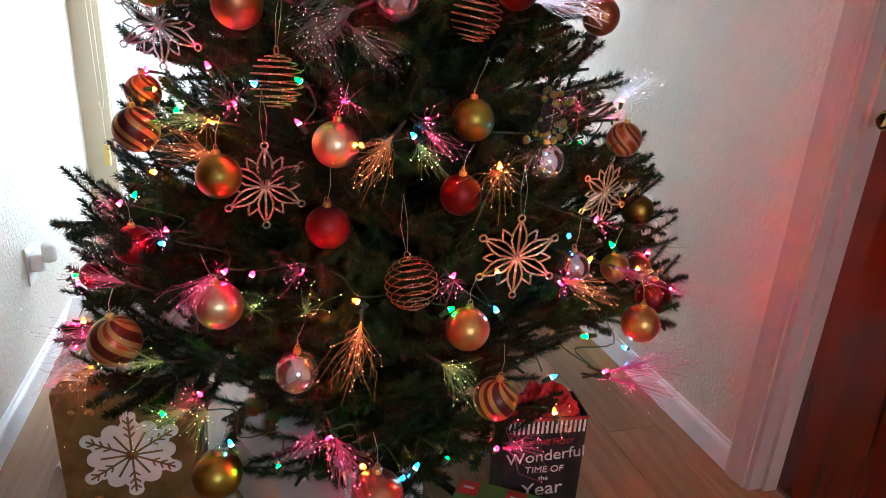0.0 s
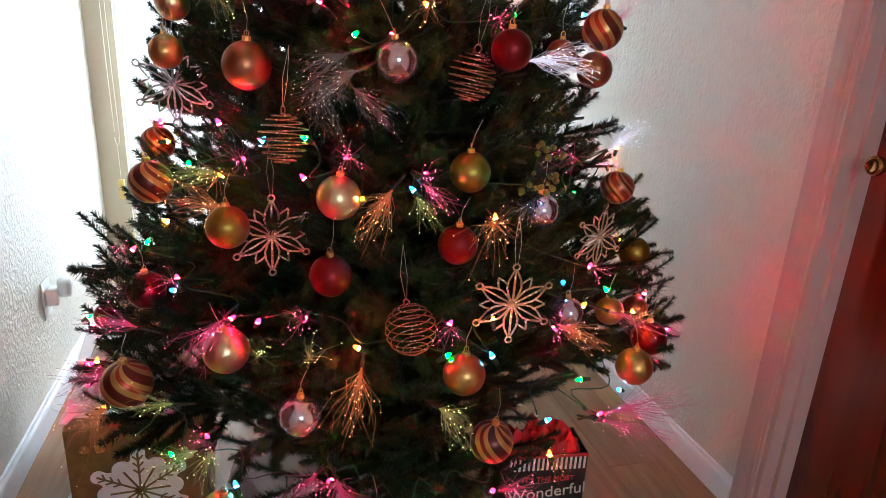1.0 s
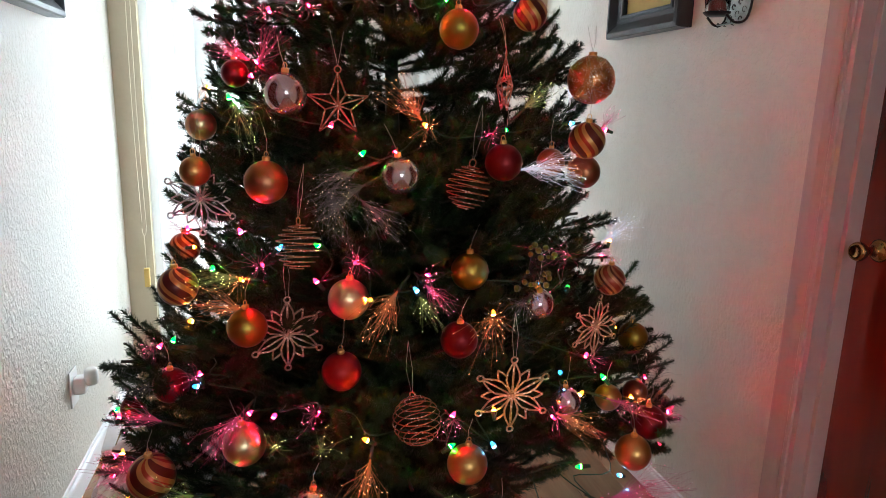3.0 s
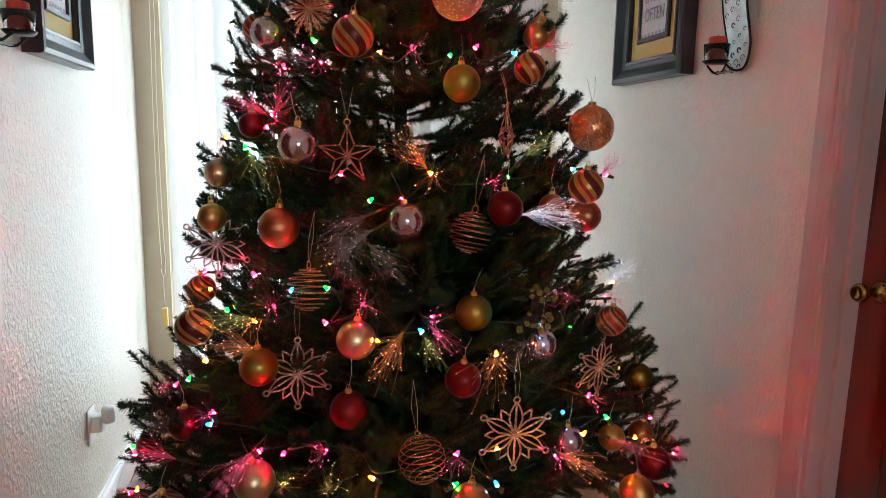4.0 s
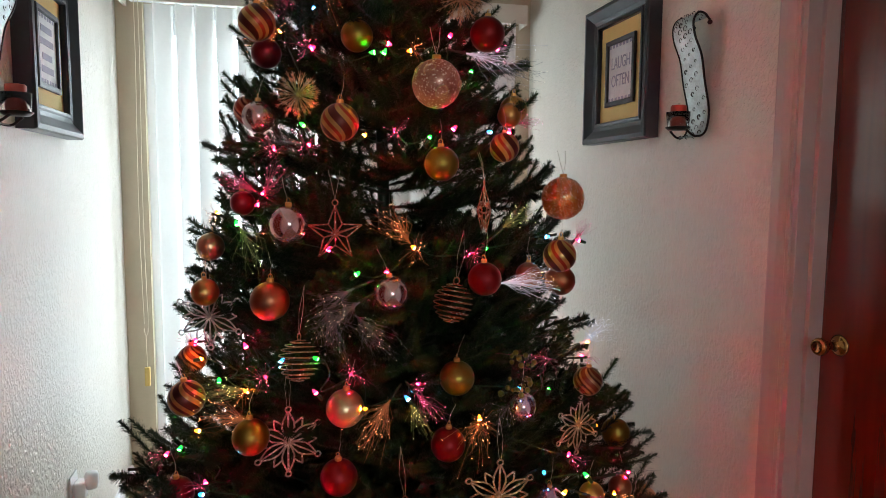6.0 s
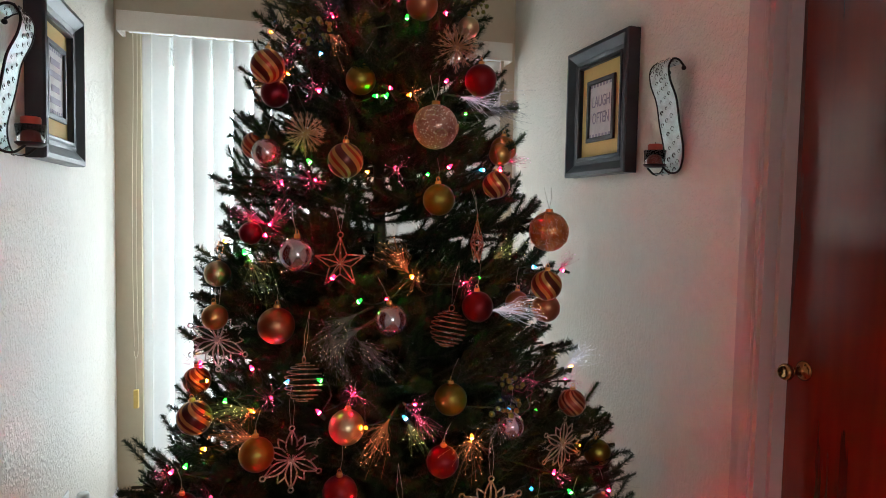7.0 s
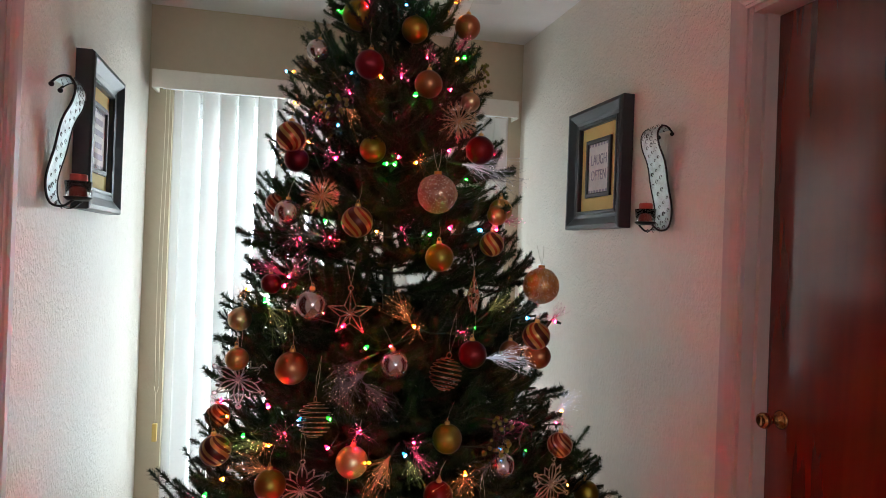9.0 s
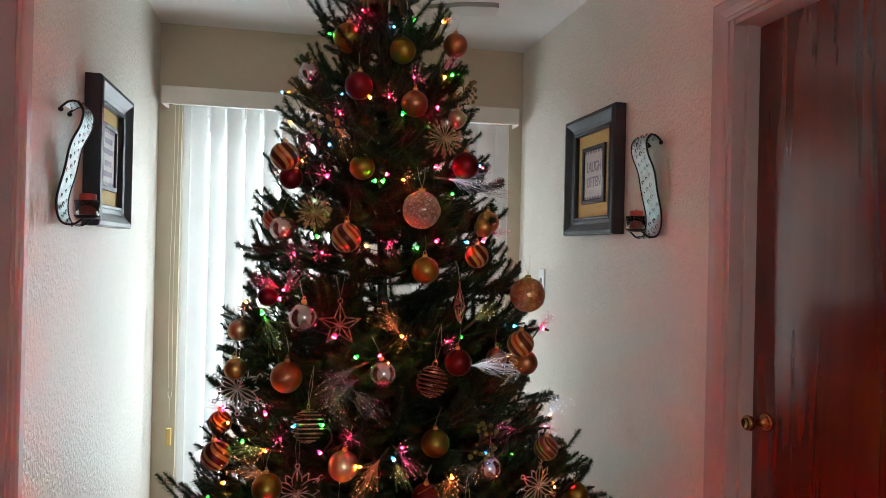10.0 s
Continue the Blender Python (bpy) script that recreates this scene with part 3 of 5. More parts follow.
# window with vinyl frame, two sashes and a valance with vertical slats
win = thing("window_1", BACK, "tall white-framed window with bright daylight outside", "window", kind="structure")
bm = bmesh.new()
for lo, hi in (((u0, 0.03, z0), (u0 + 0.05, 0.13, z1)), ((u1 - 0.05, 0.03, z0), (u1, 0.13, z1)), ((u0 + 0.05, 0.03, z1 - 0.05), (u1 - 0.05, 0.13, z1)), ((u0 + 0.05, 0.03, z0), (u1 - 0.05, 0.13, z0 + 0.06))):
    box(bm, lo, hi, bevel=0.004)
part("window_frame", bm, M["upvc"], win)
um = (u0 + u1) / 2
for a, b, v in ((u0 + 0.05, um + 0.03, 0.06), (um - 0.03, u1 - 0.05, 0.095)):
    bm = bmesh.new()
    for lo, hi in (((a, v, z0 + 0.06), (a + 0.06, v + 0.03, z1 - 0.05)), ((b - 0.06, v, z0 + 0.06), (b, v + 0.03, z1 - 0.05)), ((a + 0.06, v, z1 - 0.12), (b - 0.06, v + 0.03, z1 - 0.05)), ((a + 0.06, v, z0 + 0.06), (b - 0.06, v + 0.03, z0 + 0.15))):
        box(bm, lo, hi, bevel=0.003)
    sash = part("sash", bm, M["upvc"], win)
    bm = box(bmesh.new(), (a + 0.055, v + 0.012, z0 + 0.14), (b - 0.055, v + 0.018, z1 - 0.11))
    pane = part("pane", bm, M["glass"], sash)
    pane.visible_shadow = False

blind = thing("vertical_blind", BACK, "off-white vertical slat blind, partly opened, with fabric valance", "blind")
bm = bmesh.new()
v0 = -0.115
box(bm, (0.055, v0, 2.035), (BACK_LEN - 0.055, v0 + 0.012, 2.118), bevel=0.003)
box(bm, (0.055, v0 + 0.012, 2.035), (0.067, -0.001, 2.118), bevel=0.002)
box(bm, (BACK_LEN - 0.052, v0 + 0.012, 2.035), (BACK_LEN - 0.055, -0.001, 2.118), bevel=0.002)
box(bm, (0.067, v0 + 0.012, 2.106), (BACK_LEN - 0.052, -0.001, 2.117))
part("valance", bm, M["valance"], blind)
bm = box(bmesh.new(), (0.09, -0.075, 2.045), (BACK_LEN - 0.09, -0.04, 2.085), bevel=0.003)
part("head_rail", bm, M["upvc"], blind)
slat_me = None
count = 19
for i in range(count):
    u = 0.216 + i * 0.082
    if slat_me is None:
        bm = bmesh.new()
        k, w, h = 8, 0.089, 1.98
        rows = []
        for z in (0, h):
            for off in (0, 0.0012):
                rows.append([bm.verts.new((w * (j / k - 0.5), 0.007 * math.cos(math.pi * (j / k - 0.5)) + off, z)) for j in range(k + 1)])
        for j in range(k):
            bm.faces.new((rows[0][j], rows[0][j + 1], rows[2][j + 1], rows[2][j]))
            bm.faces.new((rows[1][j + 1], rows[1][j], rows[3][j], rows[3][j + 1]))
        for j in (0, k):
            bm.faces.new((rows[0][j], rows[1][j], rows[3][j], rows[2][j]))
        s = part("slat", bm, M["slat"], blind, smooth=True)
        slat_me = s.data
    else:
        s = new("slat", slat_me)
        s.parent = blind
    # Slats from the tenth on turn back to throw light on the east wall
    s.matrix_basis = pose(u, -0.057, 0.06, 0, 0, (40 if i < 9 else -14) + 3 * math.sin(i * 2.3)) @ pose(0, 0, 0, 0.2 * math.sin(i * 1.7), 0.25 * math.sin(i * 3.1), 0)
bm = bmesh.new()
for du, lo in ((0.0, 0.72), (0.016, 0.70)):
    tube(bm, [(0.108 + du + 0.004 * math.sin(z * 4), -0.085, z) for z in np.linspace(2.04, lo, 14)], 0.0016, 5)
tube(bm, [(0.108 + 0.008 - 0.008 * math.cos(a), -0.085, 0.70 - 0.03 * math.sin(a)) for a in np.linspace(0, math.pi, 8)], 0.0016, 5)
tube(bm, [(0.115, -0.087, 0.67), (0.116, -0.087, 0.53)], 0.0012, 5)
part("cord", bm, M["cord"], blind, "cream looped pull cord")
bm = bmesh.new()
box(bm, (0.106, -0.097, 0.455), (0.127, -0.077, 0.535), bevel=0.005)
part("tassel", bm, M["tag"], blind, "amber plastic cord weight")

# outdoors: pale yard, far wall and roofline
bm = box(bmesh.new(), (-400, 3.5, -0.3), (400, 900, -0.15))
structure("ground", bm, M["ground"], "pale concrete yard outside the window", "ground")
bm = bmesh.new()
box(bm, (-9, 13, -0.15), (9, 13.4, 2.3))
box(bm, (-9.3, 12.8, 2.3), (9.3, 13.6, 2.5), bevel=0.02)
structure("backdrop", bm, M["stucco"], "pale stucco wall beyond the yard", "wall")

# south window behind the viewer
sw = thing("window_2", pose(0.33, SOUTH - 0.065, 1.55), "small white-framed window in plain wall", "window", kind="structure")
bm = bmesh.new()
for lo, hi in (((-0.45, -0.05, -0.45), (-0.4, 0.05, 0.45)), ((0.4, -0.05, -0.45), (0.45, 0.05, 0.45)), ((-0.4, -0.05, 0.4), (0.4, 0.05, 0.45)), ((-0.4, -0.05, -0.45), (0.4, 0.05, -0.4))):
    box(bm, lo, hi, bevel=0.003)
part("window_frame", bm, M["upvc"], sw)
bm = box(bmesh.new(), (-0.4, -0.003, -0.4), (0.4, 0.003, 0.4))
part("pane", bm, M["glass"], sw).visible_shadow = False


# ---- things on the walls ----
def on_wall(side, y, z):
    """Frame on a side wall: x to the viewer's right, y up, z out of the wall."""
    if side == "east":
        return Matrix(((0, 0, -1, RIGHT), (-1, 0, 0, y), (0, 1, 0, z), (0, 0, 0, 1)))
    return Matrix(((0, 0, 1, LEFT), (1, 0, 0, y), (0, 1, 0, z), (0, 0, 0, 1)))


def ring_frame(bm, w, h, prof):
    """A mitred rectangular frame; prof: inset from the edge and height."""
    loops = []
    for d, z in prof:
        loops.append([bm.verts.new((sx * (w / 2 - d), sy * (h / 2 - d), z)) for sx, sy in ((-1, -1), (1, -1), (1, 1), (-1, 1))])
    for a, b in zip(loops, loops[1:]):
        for i in range(4):
            bm.faces.new((a[i], a[(i + 1) % 4], b[(i + 1) % 4], b[i]))
    return bm


def picture(m, w, h, words, label):
    root = thing("framed_picture", m, label, "picture", "framed pictures")
    prof = [(0, 0.001), (0, 0.044), (0.004, 0.050), (0.016, 0.052), (0.025, 0.046), (0.044, 0.033), (0.058, 0.029), (0.063, 0.033), (0.070, 0.033), (0.073, 0.028), (0.073, 0.012)]
    part("outer_frame", ring_frame(bmesh.new(), w, h, prof), M["frame"], root, "wide dark blue-black moulded frame")
    bm = box(bmesh.new(), (-w / 2 + 0.055, -h / 2 + 0.055, 0.010), (w / 2 - 0.055, h / 2 - 0.055, 0.015))
    part("mat_board", bm, M["mat"], root, "mustard yellow mat board")
    iw, ih = w * 0.45, h * 0.475
    part("inner_frame", ring_frame(bmesh.new(), iw, ih, [(0, 0.016), (0, 0.024), (0.003, 0.026), (0.014, 0.026), (0.017, 0.022), (0.017, 0.016)]), M["frame_inner"], root)
    bm = box(bmesh.new(), (-iw / 2 + 0.012, -ih / 2 + 0.012, 0.0155), (iw / 2 - 0.012, ih / 2 - 0.012, 0.0185))
    card = part("card", bm, M["print"], root, "pale printed card")
    if words:
        for i, t in enumerate(words):
            lettering("lettering", t, 0.058, M["ink"], card, pose(0, 0.030 - i * 0.060, 0.0192) @ Matrix.Diagonal((0.66, 1, 1, 1)))
    else:
        for k, (y, ln) in enumerate(((0.055, 0.09), (0.02, 0.11), (-0.02, 0.08), (-0.055, 0.10))):
            bm = box(bmesh.new(), (-ln / 2, y - 0.009, 0.0188), (ln / 2, y + 0.009, 0.0194))
            part("printed_bar", bm, M["ink"], card)
    for sy in (-1, 1):
        for k in range(7):
            bm = box(bmesh.new(), (-iw / 2 + 0.018 + k * (iw - 0.036) / 7, sy * (ih / 2 - 0.022) - 0.006, 0.0188), (-iw / 2 + 0.018 + (k + 0.6) * (iw - 0.036) / 7, sy * (ih / 2 - 0.022) + 0.006, 0.0193))
            part("border_bar", bm, M["ink"], card)
    return root


picture(on_wall("east", 1.960, 1.700), 0.430, 0.478, ("LAUGH", "OFTEN"), "dark framed print with mustard mat and short lettering on beige wall")
picture(on_wall("west", 1.980, 1.672), 0.420, 0.465, None, "dark framed print with mustard mat on bright wall")


def smooth_path(pts, k=6):
    out = []
    p = [Vector(q) for q in pts]
    p = [p[0] * 2 - p[1]] + p + [p[-1] * 2 - p[-2]]
    for i in range(1, len(p) - 2):
        for s in range(k):
            t = s / k
            out.append(0.5 * (2 * p[i] + (p[i + 1] - p[i - 1]) * t + (2 * p[i - 1] - 5 * p[i] + 4 * p[i + 1] - p[i + 2]) * t * t + (3 * p[i] - p[i - 1] - 3 * p[i + 1] + p[i + 2]) * t ** 3))
    return out + [p[-2]]


def sconce(m):
    root = thing("wall_sconce", m, "black iron scroll candle sconce with pale punched metal strip", "candle sconce", "pair of sconces")
    prof = smooth_path([(0, 0.0, 0.072), (0, -0.018, 0.045), (0, -0.006, 0.016), (0, 0.05, 0.008), (0, 0.13, 0.026), (0, 0.20, 0.040), (0, 0.25, 0.062), (0, 0.288, 0.068), (0, 0.312, 0.054), (0, 0.314, 0.032), (0, 0.298, 0.010)])
    bm = bmesh.new()
    w = 0.046
    strip = prof[6:-2]
    rows = []
    for i, p in enumerate(strip):
        d = (strip[min(i + 1, len(strip) - 1)] - strip[max(i - 1, 0)]).normalized()
        nrm = Vector((1, 0, 0)).cross(d) * 0.0008
        ww = w * (0.75 + 0.25 * math.sin(math.pi * i / (len(strip) - 1)))
        rows.append([bm.verts.new(p + Vector((s * ww, 0, 0)) + e * nrm) for s, e in ((-1, 1), (1, 1), (1, -1), (-1, -1))])
    for a, b in zip(rows, rows[1:]):
        for k in range(4):
            bm.faces.new((a[k], a[(k + 1) % 4], b[(k + 1) % 4], b[k]))
    part("punched_strip", bm, M["punched"], root, "pale verdigris punched metal strip")
    for sx in (-1, 1):
        bm = bmesh.new()
        tube(bm, [p + Vector((sx * w * (0.8 + 0.25 * math.sin(math.pi * i / (len(prof) - 1))), 0, 0)) for i, p in enumerate(prof)], 0.0032, 7)
        sphere(bm, prof[-1] + Vector((sx * w * 0.8, -0.006, 0)), 0.007)
        part("iron_scroll", bm, M["iron"], root)
    bm = bmesh.new()
    for k in range(64):
        p = strip[1 + (k * 5) % (len(strip) - 2)]
        r = 0.004 + 0.004 * ((k * 7) % 5) / 5
        x = (((k * 13) % 17) / 16 - 0.5) * w * 1.4
        tube(bm, [p + Vector((x + r * math.cos(a), r * math.sin(a), 0.0022)) for a in np.linspace(0, 5.2, 9)], 0.0008, 4)
    part("scrollwork", bm, M["iron"], root)
    bm = bmesh.new()
    lathe(bm, [(0, 0.0), (0.026, 0.0), (0.033, 0.006), (0.034, 0.009), (0.03, 0.009), (0.0, 0.004)], 20, Matrix.Translation((0, 0.0, 0.072)) @ Matrix.Rotation(radians(-90), 4, "X"))
    part("drip_pan", bm, M["iron"], root)
    bm = bmesh.new()
    lathe(bm, [(0, 0.011), (0.0215, 0.011), (0.0215, 0.066), (0.019, 0.069), (0.006, 0.065), (0, 0.065)], 20, Matrix.Translation((0, 0, 0.072)) @ Matrix.Rotation(radians(-90), 4, "X"))
    candle = part("candle", bm, M["wax"], root, "short red wax candle", True)
    bm = bmesh.new()
    tube(bm, [(0, 0.064, 0.072), (0.001, 0.075, 0.072)], 0.0009, 5)
    part("wick", bm, M["iron"], candle)
    bm = bmesh.new()
    lathe(bm, [(0.029, 0.0095), (0.033, 0.050), (0.0322, 0.050), (0.0282, 0.0095)], 20, Matrix.Translation((0, 0, 0.072)) @ Matrix.Rotation(radians(-90), 4, "X"))
    part("glass_cup", bm, M["cup_glass"], root, "clear glass candle cup", True)
    return root


sconce(on_wall("east", 1.535, 1.463))
sconce(on_wall("west", 1.572, 1.452))

# light switch and plugged-in night light
sw_m = on_wall("east", 2.516, 1.253)
switch = thing("light_switch", sw_m, "white plastic toggle light switch plate on beige wall", "light switch")
bm = box(bmesh.new(), (-0.036, -0.057, 0.0005), (0.036, 0.057, 0.006), bevel=0.003)
part("plate", bm, M["plastic"], switch)
bm = box(bmesh.new(), (-0.005, -0.012, 0.005), (0.005, 0.012, 0.016), bevel=0.002)
part("toggle", bm, M["plastic"], switch)

plug = thing("outlet", on_wall("west", 2.085, 0.345), "white wall outlet plate near the floor", "outlet")
bm = box(bmesh.new(), (-0.036, -0.057, 0.0005), (0.036, 0.057, 0.006), bevel=0.003)
part("plate", bm, M["plastic"], plug)
night = thing("plug_in_freshener", on_wall("west", 2.085, 0.355), "white plastic plug-in air freshener in the outlet", "air freshener")
bm = bmesh.new()
box(bm, (-0.022, -0.03, 0.0065), (0.022, 0.022, 0.04), bevel=0.008)
part("plug_body", bm, M["plastic"], night, smooth=True)
bm = bmesh.new()
lathe(bm, [(0, -0.018), (0.016, -0.016), (0.020, 0.0), (0.020, 0.026), (0.017, 0.034), (0.010, 0.037), (0, 0.038)], 18, Matrix.Translation((0, 0.012, 0.055)) @ Matrix.Rotation(radians(-90), 4, "X"))
part("scent_bottle", bm, M["plastic"], night, smooth=True)

# low ceiling fan: motor drum, four flared blades on irons, frosted bowl
fan = thing("ceiling_fan", pose(0.45, 2.19, TOP), "white low-profile ceiling fan with frosted glass light bowl", "ceiling fan")
bm = bmesh.new()
lathe(bm, [(0, -0.001), (0.135, -0.001), (0.140, -0.012), (0.140, -0.075), (0.125, -0.095), (0, -0.096)], 32)
part("motor_housing", bm, M["fan_white"], fan, smooth=True)
for k in range(4):
    turn = Matrix.Rotation(radians(168 - 90 * k), 4, "Z")
    bm = bmesh.new()
    side = [(0.155, 0.026), (0.185, 0.030), (0.225, 0.048), (0.265, 0.066), (0.32, 0.073), (0.395, 0.073), (0.412, 0.068), (0.418, 0.058)]
    ring = [(x, w) for x, w in side] + [(x, -w) for x, w in reversed(side)]
    low = [bm.verts.new((x, y, -0.086 + 0.10 * y)) for x, y in ring]
    top = [bm.verts.new((x, y, -0.068 + 0.10 * y)) for x, y in ring]
    bm.faces.new(low[::-1]), bm.faces.new(top)
    for i in range(len(ring)):
        j = (i + 1) % len(ring)
        bm.faces.new((low[i], low[j], top[j], top[i]))
    # Edge faces take the grey: shading on white edges put into colour
    for f in bm.faces:
        f.material_index = 1 if len(f.verts) == 4 else 0
    blade = part("blade", bm, [M["fan_white"], M["rim"]], fan, "white blade with edges greyed for shade", at=turn)
    bm = box(bmesh.new(), (0.120, -0.016, -0.074), (0.215, 0.016, -0.068), bevel=0.002)
    part("blade_iron", bm, M["rim"], blade)
bm = bmesh.new()
lathe(bm, [(0.0, -0.190), (0.05, -0.184), (0.095, -0.165), (0.122, -0.135), (0.128, -0.108), (0.118, -0.097), (0, -0.097)], 32)
part("bowl", bm, M["glow_glass"], fan, "frosted glass bowl", True)
bm = bmesh.new()
lathe(bm, [(0, -0.206), (0.008, -0.203), (0.011, -0.196), (0.006, -0.188), (0, -0.187)], 14)
part("finial", bm, M["brass"], fan, smooth=True)

# ---- the tree ----
TREE_Z = (0.1, 0.3, 0.47, 0.6, 0.8, 1.0, 1.3, 1.6, 1.93, 2.1)
TREE_R = (0.5, 0.62, 0.68, 0.645, 0.555, 0.475, 0.41, 0.31, 0.215, 0.13)


def tree_axis(z):
    return Vector((0.345 - 0.045 * (z - 0.5) / 1.5, 1.43, z))


def tree_radius(z):
    return float(np.interp(z, TREE_Z, TREE_R))


def branch_mesh(name, length, seed, dense=3600):
    """One artificial branch: a wired stem with side tips, each thick with flat PVC needles."""
    rng = np.random.default_rng(seed)
    lines = []
    lift = rng.uniform(0.02, 0.10)
    stem = lambda s: np.array((s * length, 0.02 * math.sin(3 * s + seed), lift * length * s * s))
    lines.append([stem(s) for s in np.linspace(0.06, 0.95, 10)])
    k = max(4, int(length / 0.027))
    for i in range(k):
        s = 0.16 + 0.74 * i / (k - 1)
        side = 1 if i % 2 else -1
        ang = side * radians(rng.uniform(28, 58))
        ln = length * rng.uniform(0.20, 0.36) + 0.035
        ln = min(ln, 0.17, (1.0 - s) * length + 0.05)
        d = np.array((math.cos(ang), math.sin(ang), rng.uniform(-0.25, 0.45)))
        d /= np.linalg.norm(d)
        b = stem(s)
        lines.append([b + d * ln * q + np.array((0, 0, 0.25 * ln * q * q)) for q in np.linspace(0, 1, 6)])
    verts, faces, mats = [], [], []
    for line in lines:
        line = np.array(line)
        seg = np.linalg.norm(np.diff(line, axis=0), axis=1)
        cum = np.concatenate(([0], np.cumsum(seg)))
        total = cum[-1]
        n = int(total * dense)
        pos = np.sort(rng.uniform(0, total, n))
        p = np.stack([np.interp(pos, cum, line[:, c]) for c in range(3)], 1)
        idx = np.clip(np.searchsorted(cum, pos) - 1, 0, len(seg) - 1)
        d = np.diff(line, axis=0)[idx] / seg[idx][:, None]
        rnd = rng.normal(size=(n, 3))
        rad = rnd - d * np.sum(rnd * d, 1)[:, None]
        rad /= np.linalg.norm(rad, axis=1)[:, None]
        lean = np.radians(rng.uniform(42, 74, n))[:, None]
        way = d * np.cos(lean) + rad * np.sin(lean)
        nl = (rng.uniform(0.012, 0.022, n) * np.clip((total - pos) / 0.03 + 0.45, 0.45, 1))[:, None]
        flat = np.cross(way, d)
        flat /= np.linalg.norm(flat, axis=1)[:, None] + 1e-9
        wd = rng.uniform(0.0008, 0.0014, n)[:, None]
        base = len(verts)
        tri = np.stack([p - flat * wd, p + flat * wd, p + way * nl], 1).reshape(-1, 3)
        verts.extend(tri.tolist())
        faces.extend([(base + 3 * j, base + 3 * j + 1, base + 3 * j + 2) for j in range(n)])
        mats.extend([0] * n)
    full = [stem(s) for s in np.linspace(0, 1, 8)]
    for line in [full] + lines[1:]:
        r0 = 0.0035 if line is full else 0.0016
        for a, b in zip(line, line[1:]):
            base = len(verts)
            for q in (a, b):
                for t in range(3):
                    verts.append((q[0], q[1] + r0 * math.cos(2.1 * t), q[2] + r0 * math.sin(2.1 * t)))
            for t in range(3):
                u = (t + 1) % 3
                faces.append((base + t, base + u, base + 3 + u, base + 3 + t))
                mats.append(1)
    me = bpy.data.meshes.new(name)
    me.from_pydata([tuple(v) for v in verts], [], faces)
    me.materials.append(M["needle"]), me.materials.append(M["stem"])
    me.polygons.foreach_set("material_index", mats)
    return me


tree = thing("christmas_tree", pose(0.345, 1.43, 0), "tall dark green artificial christmas tree densely decorated before window", "christmas tree")
T0 = Vector((0.345, 1.43, 0))
bm = bmesh.new()
tube(bm, [tree_axis(z) - T0 for z in (0.03, 0.5, 1.0, 1.5, 2.1)], [0.018, 0.017, 0.016, 0.013, 0.006], 12)
part("pole", bm, M["trunk"], tree, smooth=True)
for k in range(4):
    bm = bmesh.new()
    a = radians(45 + 90 * k)
    tube(bm, [(0.02 * math.cos(a), 0.02 * math.sin(a), 0.16), (0.12 * math.cos(a), 0.12 * math.sin(a), 0.06), (0.27 * math.cos(a), 0.27 * math.sin(a), 0.011)], 0.010, 8)
    part("stand_leg", bm, M["trunk"], tree, smooth=True)
SIZES = (0.66, 0.54, 0.43, 0.33, 0.24, 0.16)
STOCK = [[branch_mesh("branch", L, 11 * i + j) for j in range(3)] for i, L in enumerate(SIZES)]
rng = random.Random(7)
# sparse spots where the window shows through: low, high, bearing, half-width
GAPS = ((1.25, 1.30, 280, 38), (1.25, 1.30, 86, 62), (1.37, 1.40, 258, 16), (1.37, 1.40, 88, 32), (1.50, 1.52, 92, 22))
tiers = []
z = 0.27
while z < 2.10:
    tiers.append(z)
    z += 0.098 if z < 1.2 else 0.105
for ti, z in enumerate(tiers):
    R = tree_radius(z)
    n = max(9, round(2 * math.pi * R / (0.18 if z < 1.0 else 0.145)) + 3)
    elev = 3 + 16 * max(0, (z - 0.5) / 1.6) ** 1.3
    for k in range(n):
        a = 2 * math.pi * (k + rng.uniform(-0.25, 0.25)) / n + ti * 0.7
        aim = math.degrees(a) % 360
        ln = R * (rng.uniform(0.66, 0.82) if 215 < aim < 325 else rng.uniform(0.78, 0.98))
        if z < 0.8 and (aim > 322 or aim < 30):
            ln = R * rng.uniform(0.88, 1.0)
        if z > 1.5:
            ln = R * rng.uniform(0.82, 1.02)
        low = 0.55 if 288 < aim < 332 else 0.40 if 150 < aim < 235 or aim >= 332 or aim < 20 else 0.0
        if z < low:
            continue
        e = elev + rng.uniform(-7, 7)
        size = min(range(len(SIZES)), key=lambda i: abs(SIZES[i] - ln / math.cos(radians(e))))
        L = ln / math.cos(radians(e))
        s = L / (SIZES[size] * 1.02)
        zz = z + rng.uniform(-0.03, 0.03) - ln * math.tan(radians(e)) * 0.8
        reach = (zz, zz + L * math.sin(radians(e)) + 0.03)
        if any(reach[0] < hi and reach[1] > lo and abs((aim - mid + 180) % 360 - 180) < half for lo, hi, mid, half in GAPS):
            continue
        o = new("branch", STOCK[size][rng.randrange(3)])
        o.parent = tree
        o.matrix_basis = Matrix.Translation(tree_axis(max(zz, 0.12)) - T0) @ Matrix.Rotation(a, 4, "Z") @ Matrix.Rotation(radians(-e), 4, "Y") @ Matrix.Rotation(rng.uniform(-0.5, 0.5), 4, "X") @ Matrix.Diagonal((s, s, s, 1))
